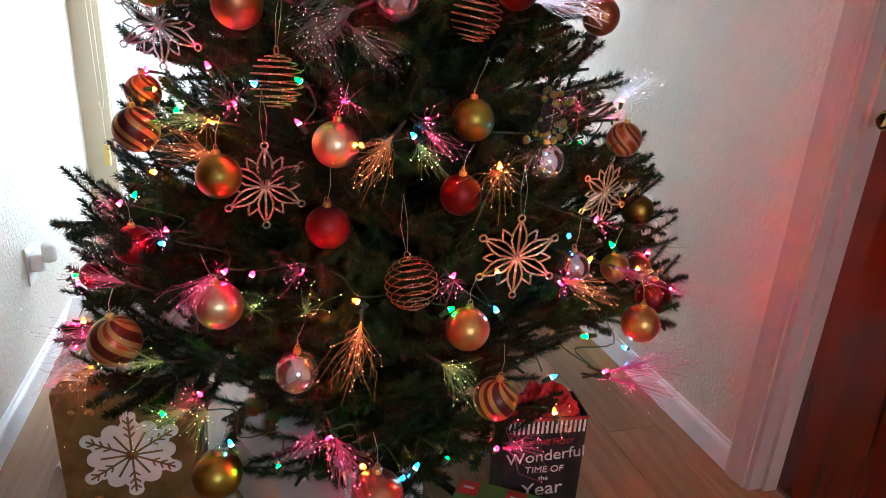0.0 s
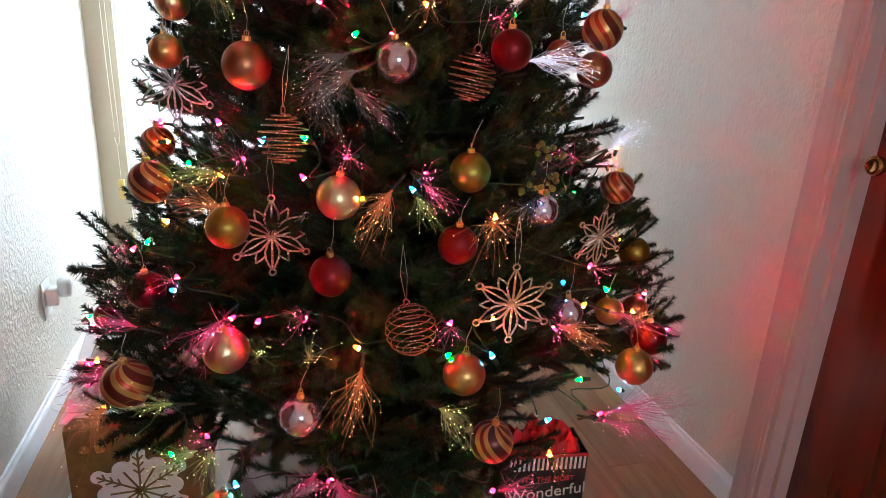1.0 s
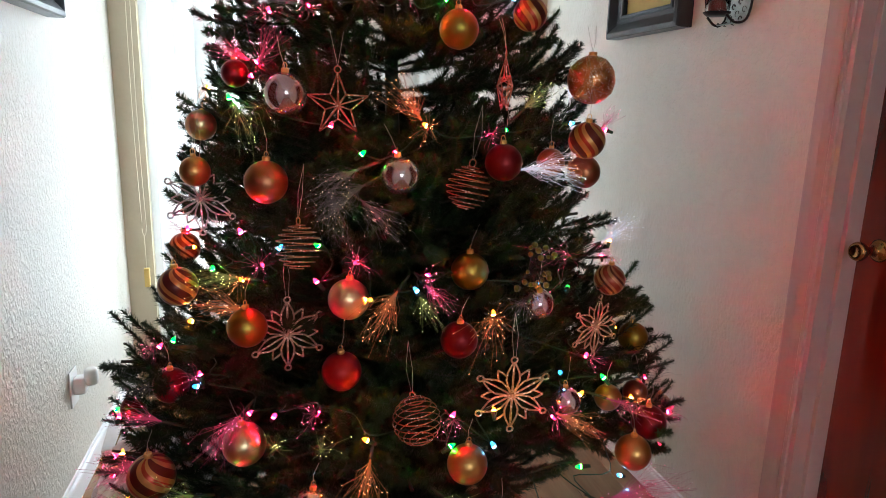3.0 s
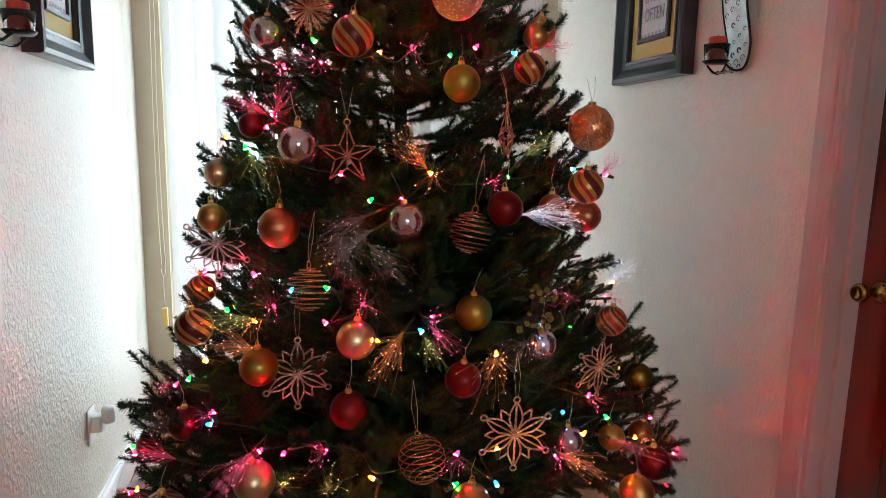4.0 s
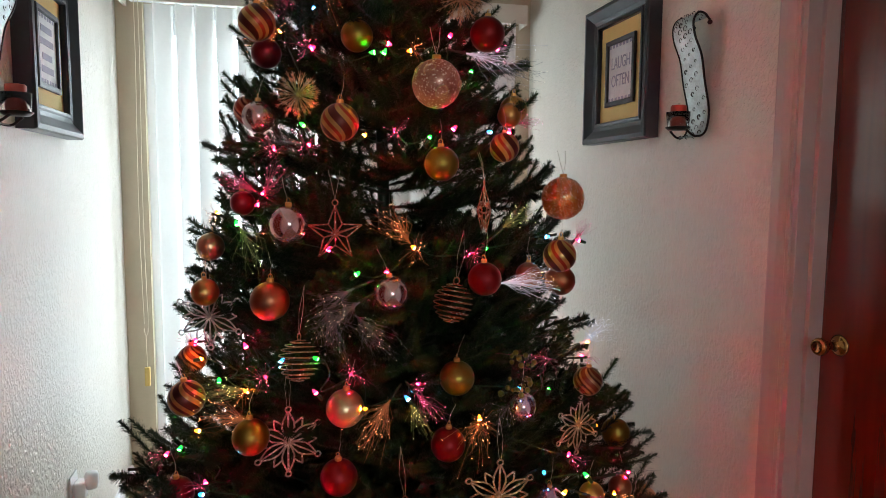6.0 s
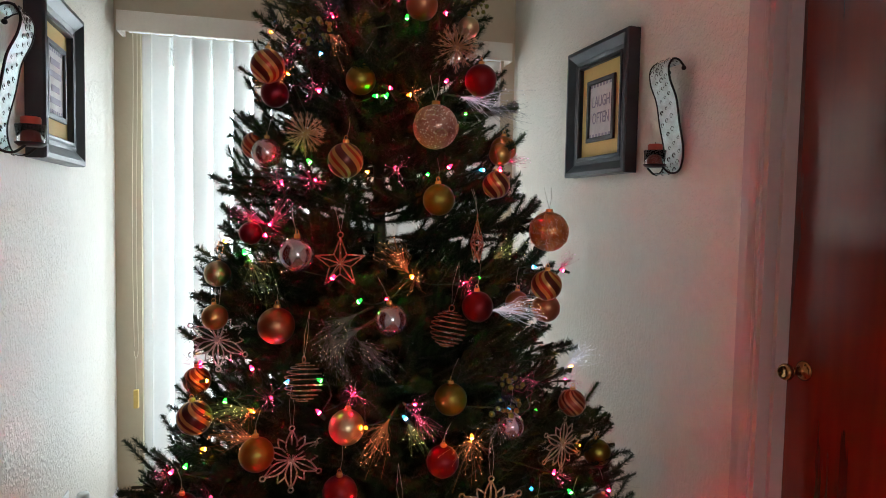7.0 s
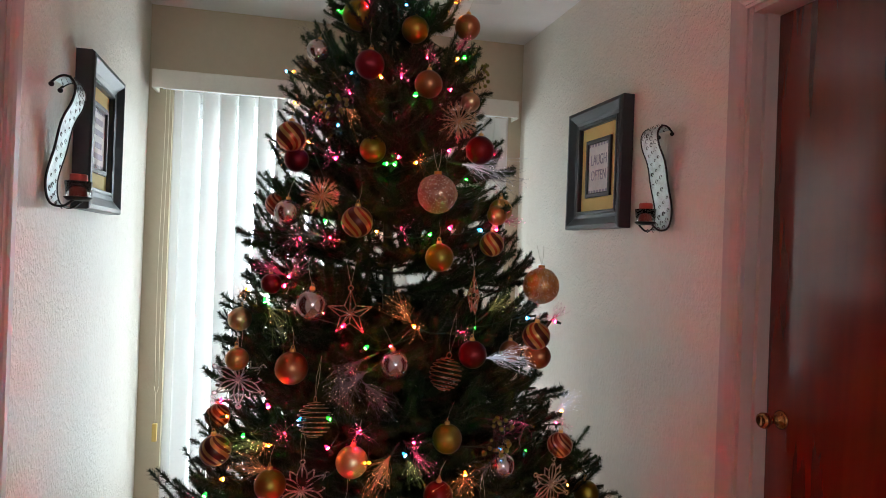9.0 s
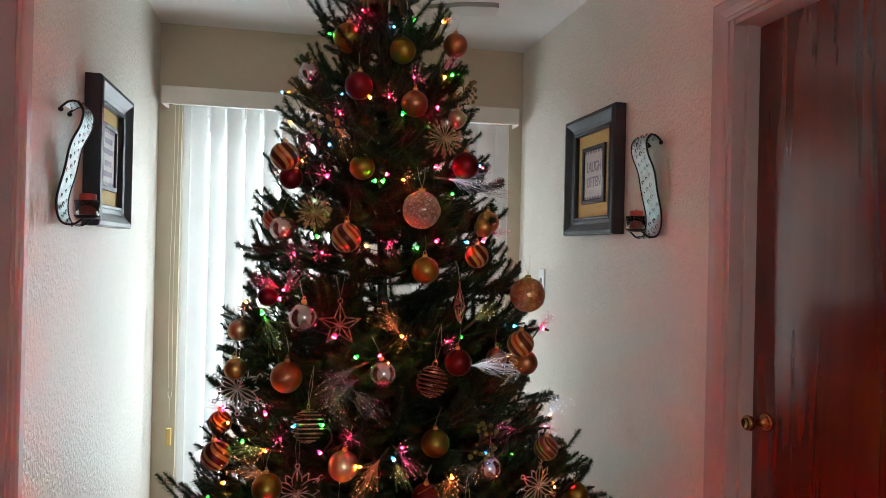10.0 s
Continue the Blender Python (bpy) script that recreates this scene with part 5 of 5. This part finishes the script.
ball(0.024, 1.344, 1.456, 0.063, 'stripe_copper')
ball(0.545, 1.189, 1.447, 0.050, 'gold')
ball(0.062, 1.273, 1.561, 0.059, 'maroon')
ball(-0.055, 1.297, 1.175, 0.056, 'champagne')
wire_ball(0.110, 1.046, 0.995, 0.072, 'bronze')
wire_ball(0.291, 0.959, 0.719, 0.079, 'copper_wire')
wire_ball(0.376, 1.001, 1.095, 0.069, 'copper_wire')
snowflake(0.090, 1.070, 0.840, 0.134, 'silver_glitter', 8)
snowflake(0.446, 0.939, 0.760, 0.137, 'gold_glitter', -6)
snowflake(0.673, 1.097, 0.812, 0.131, 'silver_glitter', 18)
snowflake(-0.047, 1.161, 1.057, 0.128, 'grey_glitter', -8)
wire_star(0.173, 1.025, 1.218, 0.096, 0)
wire_star(0.453, 1.067, 1.256, 0.095, 82)
glitter_ball(0.663, 1.177, 1.277, 0.090, 'orange_glitter')
glitter_ball(0.344, 1.002, 1.474, 0.083, 'pink_glitter')
starburst(0.118, 1.181, 1.470, 0.097, 'gold_glitter')
starburst(0.426, 1.147, 1.661, 0.107, 'gold_glitter')
bulb(0.018, 1.139, 1.000, 'P')
bulb(0.052, 1.086, 0.957, 'P')
bulb(-0.034, 1.166, 0.932, 'G')
bulb(0.020, 1.100, 0.924, 'O')
bulb(0.139, 1.024, 0.939, 'P')
bulb(0.204, 1.015, 0.975, 'P')
bulb(0.143, 1.045, 0.995, 'G')
bulb(0.078, 1.078, 0.984, 'B')
bulb(0.219, 0.990, 0.918, 'O')
bulb(0.307, 0.987, 0.953, 'P')
bulb(0.294, 0.982, 0.930, 'B')
bulb(0.419, 0.970, 0.887, 'O')
bulb(0.502, 1.010, 0.927, 'B')
bulb(0.581, 1.044, 0.907, 'G')
bulb(0.744, 1.205, 0.954, 'O')
bulb(0.737, 1.218, 0.919, 'P')
bulb(0.716, 1.108, 0.803, 'O')
bulb(0.610, 1.008, 0.788, 'P')
bulb(0.542, 0.967, 0.780, 'B')
bulb(0.653, 1.013, 0.740, 'G')
bulb(-0.072, 1.167, 0.839, 'O')
bulb(-0.147, 1.255, 0.761, 'P')
bulb(-0.114, 1.206, 0.788, 'G')
bulb(-0.055, 1.100, 0.762, 'P')
bulb(-0.060, 1.094, 0.747, 'B')
bulb(0.024, 1.009, 0.729, 'P')
bulb(0.065, 0.983, 0.735, 'P')
bulb(0.132, 0.957, 0.750, 'P')
bulb(0.206, 0.915, 0.715, 'O')
bulb(0.336, 0.911, 0.744, 'P')
bulb(0.329, 0.893, 0.703, 'G')
bulb(0.404, 0.894, 0.695, 'B')
bulb(0.407, 0.913, 0.745, 'O')
bulb(0.517, 0.931, 0.721, 'P')
bulb(0.581, 0.966, 0.736, 'O')
bulb(0.732, 1.046, 0.677, 'O')
bulb(0.838, 1.175, 0.656, 'P')
bulb(0.869, 1.126, 0.600, 'P')
bulb(0.862, 1.122, 0.520, 'P')
bulb(0.568, 0.911, 0.632, 'G')
bulb(0.489, 0.868, 0.591, 'B')
bulb(0.602, 0.902, 0.567, 'P')
bulb(0.660, 0.941, 0.586, 'B')
bulb(0.498, 0.855, 0.534, 'O')
bulb(0.397, 0.832, 0.503, 'P')
bulb(0.319, 0.827, 0.500, 'G')
bulb(0.257, 0.827, 0.479, 'B')
bulb(0.274, 0.828, 0.491, 'B')
bulb(0.203, 0.843, 0.496, 'O')
bulb(0.161, 0.864, 0.534, 'P')
bulb(0.091, 0.878, 0.482, 'G')
bulb(-0.016, 0.965, 0.562, 'P')
bulb(0.027, 0.917, 0.501, 'B')
bulb(-0.068, 0.993, 0.512, 'G')
bulb(-0.190, 1.160, 0.524, 'B')
bulb(-0.205, 1.179, 0.497, 'O')
bulb(-0.228, 1.266, 0.542, 'O')
bulb(-0.259, 1.331, 0.504, 'P')
bulb(-0.260, 1.314, 0.472, 'P')
bulb(-0.253, 1.343, 0.600, 'G')
bulb(-0.245, 1.331, 0.587, 'P')
bulb(-0.093, 1.327, 0.974, 'P')
bulb(-0.078, 1.258, 0.953, 'O')
bulb(0.275, 1.138, 1.546, 'G')
bulb(0.128, 1.153, 1.410, 'G')
bulb(0.133, 1.137, 1.372, 'P')
bulb(0.231, 1.101, 1.389, 'O')
bulb(0.072, 1.186, 1.367, 'P')
bulb(0.051, 1.177, 1.282, 'P')
bulb(0.002, 1.221, 1.222, 'G')
bulb(0.046, 1.177, 1.264, 'P')
bulb(-0.041, 1.318, 1.239, 'O')
bulb(0.164, 1.074, 1.183, 'P')
bulb(0.211, 1.051, 1.142, 'G')
bulb(0.263, 1.036, 1.144, 'P')
bulb(0.290, 1.092, 1.398, 'P')
bulb(0.401, 1.105, 1.406, 'P')
bulb(0.351, 1.090, 1.387, 'G')
bulb(0.491, 1.143, 1.407, 'B')
bulb(0.553, 1.210, 1.451, 'P')
bulb(0.541, 1.181, 1.409, 'P')
bulb(0.454, 1.165, 1.523, 'G')
bulb(0.580, 1.319, 1.612, 'P')
bulb(0.317, 1.040, 1.188, 'O')
bulb(0.454, 1.063, 1.184, 'G')
bulb(0.422, 1.051, 1.174, 'P')
bulb(0.629, 1.188, 1.195, 'B')
bulb(0.595, 1.130, 1.123, 'O')
bulb(0.736, 1.240, 1.181, 'P')
bulb(0.140, 1.196, 1.558, 'P')
bulb(0.150, 1.320, 1.943, 'G')
bulb(0.227, 1.268, 1.958, 'P')
bulb(0.311, 1.247, 1.952, 'B')
bulb(0.364, 1.216, 1.820, 'P')
bulb(0.458, 1.280, 1.845, 'O')
bulb(0.485, 1.323, 1.863, 'G')
bulb(0.248, 1.201, 1.759, 'O')
bulb(0.298, 1.196, 1.763, 'P')
bulb(0.178, 1.236, 1.775, 'B')
bulb(0.175, 1.221, 1.717, 'P')
bulb(0.051, 1.422, 1.808, 'O')
bulb(0.037, 1.419, 1.806, 'B')
bulb(0.428, 1.224, 1.752, 'P')
bulb(0.327, 1.184, 1.720, 'G')
bulb(0.057, 1.424, 1.729, 'O')
bulb(0.112, 1.257, 1.654, 'P')
bulb(0.154, 1.212, 1.636, 'B')
bulb(0.088, 1.267, 1.600, 'O')
bulb(0.144, 1.193, 1.558, 'P')
bulb(0.260, 1.142, 1.549, 'G')
bulb(0.282, 1.144, 1.567, 'P')
bulb(0.330, 1.140, 1.556, 'O')
bulb(0.411, 1.169, 1.593, 'P')
bulb(0.573, 1.330, 1.624, 'B')
bulb(0.552, 1.286, 1.595, 'P')
bulb(0.463, 1.363, 2.026, 'O')
bulb(0.230, 1.285, 2.002, 'P')
bulb(0.365, 1.273, 1.983, 'G')

# cord winding from lamp to lamp, pressed a little into the branches
order = sorted(STRING, key=lambda p: (round(p.z / 0.12), math.atan2(p.y - 1.43, p.x - 0.32) * (1 if round(p.z / 0.12) % 2 else -1)))
chains = [[order[0]]]
for a, b in zip(order, order[1:]):
    if (a - b).length < 0.30:
        mid = (a + b) / 2
        mid += (tree_axis(mid.z) - mid) * 0.10 + Vector((0, 0, -0.012))
        chains[-1] += [mid, b]
    else:
        chains.append([b])
for chain in chains:
    if len(chain) > 2:
        bm = bmesh.new()
        tube(bm, smooth_path([p + (tree_axis(p.z) - p) * 0.035 for p in chain], 4), 0.0012, 4)
        part("cord", bm, M["wire"], LIGHTS)


# ---- gifts under the tree ----
def gift_box(name, m, size, mt, label, lid=0.0, lid_mt=None):
    w, d, h = size
    root = thing(name, m, label, "gift box")
    bm = box(bmesh.new(), (-w / 2, -d / 2, 0.001), (w / 2, d / 2, h), bevel=0.004)
    part("wrapped_body", bm, mt, root)
    if lid:
        bm = box(bmesh.new(), (-w / 2 - 0.003, -d / 2 - 0.003, h - lid), (w / 2 + 0.003, d / 2 + 0.003, h + 0.003), bevel=0.004)
        part("lid", bm, lid_mt, root)
    return root


def flake_print(parent, m, r, mt, ink):
    """A flat rounded paper snowflake with dark veins."""
    def outline(a):
        best = 0.42
        for k in range(12):
            t = a - radians(30 * k)
            arm = ((0.88, 0.15), (0.62, 0.20)) if k % 2 == 0 else ((0.64, 0.19),)
            for s, rad in arm:
                h = rad * rad - (s * math.sin(t)) ** 2
                if h > 0 and math.cos(t) > 0:
                    best = max(best, s * math.cos(t) + math.sqrt(h))
            if math.cos(t) > 0:
                best = max(best, min((0.85 if k % 2 == 0 else 0.62) / math.cos(t), 0.12 / max(abs(math.sin(t)), 0.12)))
        return best * r

    bm = bmesh.new()
    rim = [(outline(2 * math.pi * i / 360), 2 * math.pi * i / 360) for i in range(360)]
    lo = [bm.verts.new((q * math.cos(a), q * math.sin(a), 0.0)) for q, a in rim]
    hi = [bm.verts.new((q * math.cos(a), q * math.sin(a), 0.0025)) for q, a in rim]
    mid = bm.verts.new((0, 0, 0.0025))
    for i in range(360):
        j = (i + 1) % 360
        bm.faces.new((lo[i], lo[j], hi[j], hi[i]))
        bm.faces.new((hi[i], hi[j], mid))
    part("paper_snowflake", bm, mt, parent, "white paper snowflake decoration", at=m)
    bm = bmesh.new()
    for k in range(12):
        rot = Matrix.Rotation(radians(30 * k), 4, "Z")
        ln = r * (0.92 if k % 2 == 0 else 0.58)
        box(bm, (r * 0.06, -r * 0.022, 0.0031), (ln, r * 0.022, 0.0036 + 0.0001 * (k % 2)), rot)
        if k % 2 == 0:
            for s in (0.42, 0.58, 0.74):
                for sg in (-1, 1):
                    box(bm, (0, -r * 0.018, 0.0031), (r * 0.15, r * 0.018, 0.0038), rot @ Matrix.Translation((r * s, 0, 0)) @ Matrix.Rotation(radians(42 * sg), 4, "Z"))
    lathe(bm, [(0, 0.0031), (r * 0.12, 0.0031), (r * 0.12, 0.0040), (0, 0.0040)], 14)
    part("vein_print", bm, ink, parent, at=m)


gold_box = gift_box("gift_box", pose(-0.195, 1.50, 0, 0, 0, 3), (0.255, 0.40, 0.385), M["box_gold"], "tall gold wrapped gift box with white paper snowflake")
flake_print(gold_box, pose(0.0, -0.2005, 0.228, 90, 0, 0) @ pose(0, 0, 0, 0, 0, 30), 0.098, M["paper_white"], M["box_gold"])
# Right-hand panel, a darker brown than the gold body
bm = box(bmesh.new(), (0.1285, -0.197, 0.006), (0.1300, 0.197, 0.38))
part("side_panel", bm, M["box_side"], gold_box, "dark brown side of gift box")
dots = random.Random(4)
for k in range(22):
    px, pz = dots.uniform(-0.115, 0.115), dots.uniform(0.03, 0.36)
    if math.hypot(px, pz - 0.228) > 0.115:
        bm = bmesh.new()
        lathe(bm, [(0, 0), (dots.uniform(0.004, 0.011), 0), (0, 0.0006)], 14, pose(px, -0.2004, pz, 90, 0, 0))
        part("printed_dot", bm, M["cap"], gold_box)
# crumpled white tissue out of the box
def tissue(name, m, w, d, h, mt, label, seed):
    root = thing(name, m, label, "tissue paper")
    bm = bmesh.new()
    bmesh.ops.create_grid(bm, x_segments=18, y_segments=14, size=0.5)
    for v in bm.verts:
        q = Vector((v.co.x * 6 + seed, v.co.y * 6, seed))
        edge = 1 - max(abs(v.co.x), abs(v.co.y)) * 2
        v.co = Vector((v.co.x * w, v.co.y * d, h * (0.25 + 0.75 * min(1, edge * 2.5)) * (0.55 + 0.6 * noise.noise(q)) + 0.3 * h * noise.noise(q * 2.7)))
    bmesh.ops.solidify(bm, geom=bm.faces[:], thickness=0.001)
    part("sheet", bm, mt, root)
    return root


tissue("tissue_paper", pose(-0.20, 1.48, 0.388), 0.24, 0.34, 0.06, M["paper_white"], "crumpled white tissue paper on gold gift box", 2.0)

bag = thing("gift_bag", pose(0.687, 1.255, 0, 0, 0, -6), "black paper gift bag with white lettering and striped red cuff", "gift bag")
bm = bmesh.new()
w, d, h = 0.186, 0.10, 0.262
loops = []
for inset, z in ((0.0, 0.001), (0.0, h), (0.002, h), (0.002, 0.003)):
    loops.append([bm.verts.new((sx * (w / 2 - inset), sy * (d / 2 - inset), z)) for sx, sy in ((-1, -1), (0, -1.02), (1, -1), (1.0, 0), (1, 1), (-1, 1), (-1.0, 0))])
for a, b in zip(loops, loops[1:]):
    for i in range(7):
        bm.faces.new((a[i], a[(i + 1) % 7], b[(i + 1) % 7], b[i]))
bm.faces.new(loops[0][::-1])
part("bag_body", bm, M["bag_black"], bag)
for k in range(17):
    bm = box(bmesh.new(), (-w / 2 + 0.002 + k * 0.0109, -d / 2 - 0.0028, h - 0.040), (-w / 2 + 0.0068 + k * 0.0109, -d / 2 - 0.0014, h - 0.008))
    part("cuff_stripe", bm, M["bag_print"], bag)
bm = box(bmesh.new(), (-w / 2 - 0.001, -d / 2 - 0.0026, h - 0.008), (w / 2 + 0.001, -d / 2 - 0.0012, h))
part("cuff_edge", bm, M["bag_red"], bag)
for text, size, zz, mt in (("IT'S THE MOST", 0.019, 0.196, "bag_red"), ("Wonderful", 0.042, 0.160, "bag_print"), ("TIME OF", 0.025, 0.122, "bag_print"), ("the", 0.018, 0.098, "bag_print"), ("Year", 0.052, 0.066, "bag_print")):
    lettering("lettering", text, size, M[mt], bag, pose(0.004, -d / 2 - 0.0022, zz, 90, 0, 0) @ Matrix.Rotation(radians(5 if size > 0.04 else 0), 4, "Z"))
tissue("tissue_paper", pose(0.682, 1.255, h - 0.02, 0, 0, -6), 0.175, 0.092, 0.085, M["paper_red"], "bright red crumpled tissue paper in gift bag", 5.0)

gift_box("gift_box", pose(0.20, 1.34, 0, 0, 0, 22), (0.30, 0.36, 0.17), M["paper_white"], "large white paper wrapped gift box lying flat")
red_gift = gift_box("gift_box", pose(0.555, 1.135, 0, 0, 0, -32), (0.22, 0.16, 0.085), M["wrap_green"], "green wrapped gift with red and white printed squares")
for i in range(4):
    for j in range(3):
        if (i + j) % 2 == 0:
            bm = box(bmesh.new(), (-0.105 + i * 0.054, -0.075 + j * 0.052, 0.0855), (-0.060 + i * 0.054, -0.030 + j * 0.052, 0.0862))
            part("printed_square", bm, M["wrap_red"], red_gift)
            bm = box(bmesh.new(), (-0.095 + i * 0.054, -0.056 + j * 0.052, 0.0863), (-0.070 + i * 0.054, -0.049 + j * 0.052, 0.0868))
            part("printed_bar", bm, M["bag_print"], red_gift)
low = gift_box("gift_box", pose(0.405, 1.06, 0, 0, 0, 8), (0.15, 0.13, 0.075), M["wrap_red"], "small red wrapped gift with white printed lettering")
for k, (y, ln) in enumerate(((0.035, 0.10), (0.0, 0.12), (-0.035, 0.09))):
    bm = box(bmesh.new(), (-ln / 2, y - 0.008, 0.0757), (ln / 2, y + 0.008, 0.0764))
    part("printed_bar", bm, M["bag_print"], low)
gift_box("gift_box", pose(-0.335, 1.86, 0, 0, 0, 6), (0.15, 0.18, 0.29), M["paper_white"], "white wrapped gift box beside the wall", 0.05, M["paper_white"])
tissue("tissue_paper", pose(-0.33, 1.64, 0.0, 0, 0, 0), 0.16, 0.16, 0.10, M["paper_white"], "crumpled white paper on the floor by gifts", 8.0)

# ---- floor planks ----
plank = 0
for i in range(12):
    x0 = LEFT - 0.02 + i * 0.158
    y = SOUTH - 0.05 - (i * 0.47) % 1.2
    while y < 3.0:
        y2 = y + 1.2
        a, b = max(y, SOUTH - 0.05), min(y2, 3.1)
        if b - a > 0.02:
            bm = box(bmesh.new(), (x0 + 0.0006, a + 0.0006, -0.006), (x0 + 0.1574, b - 0.0006, 0.0), bevel=0.0008)
            part("plank", bm, M["floor"], floor)
        y = y2
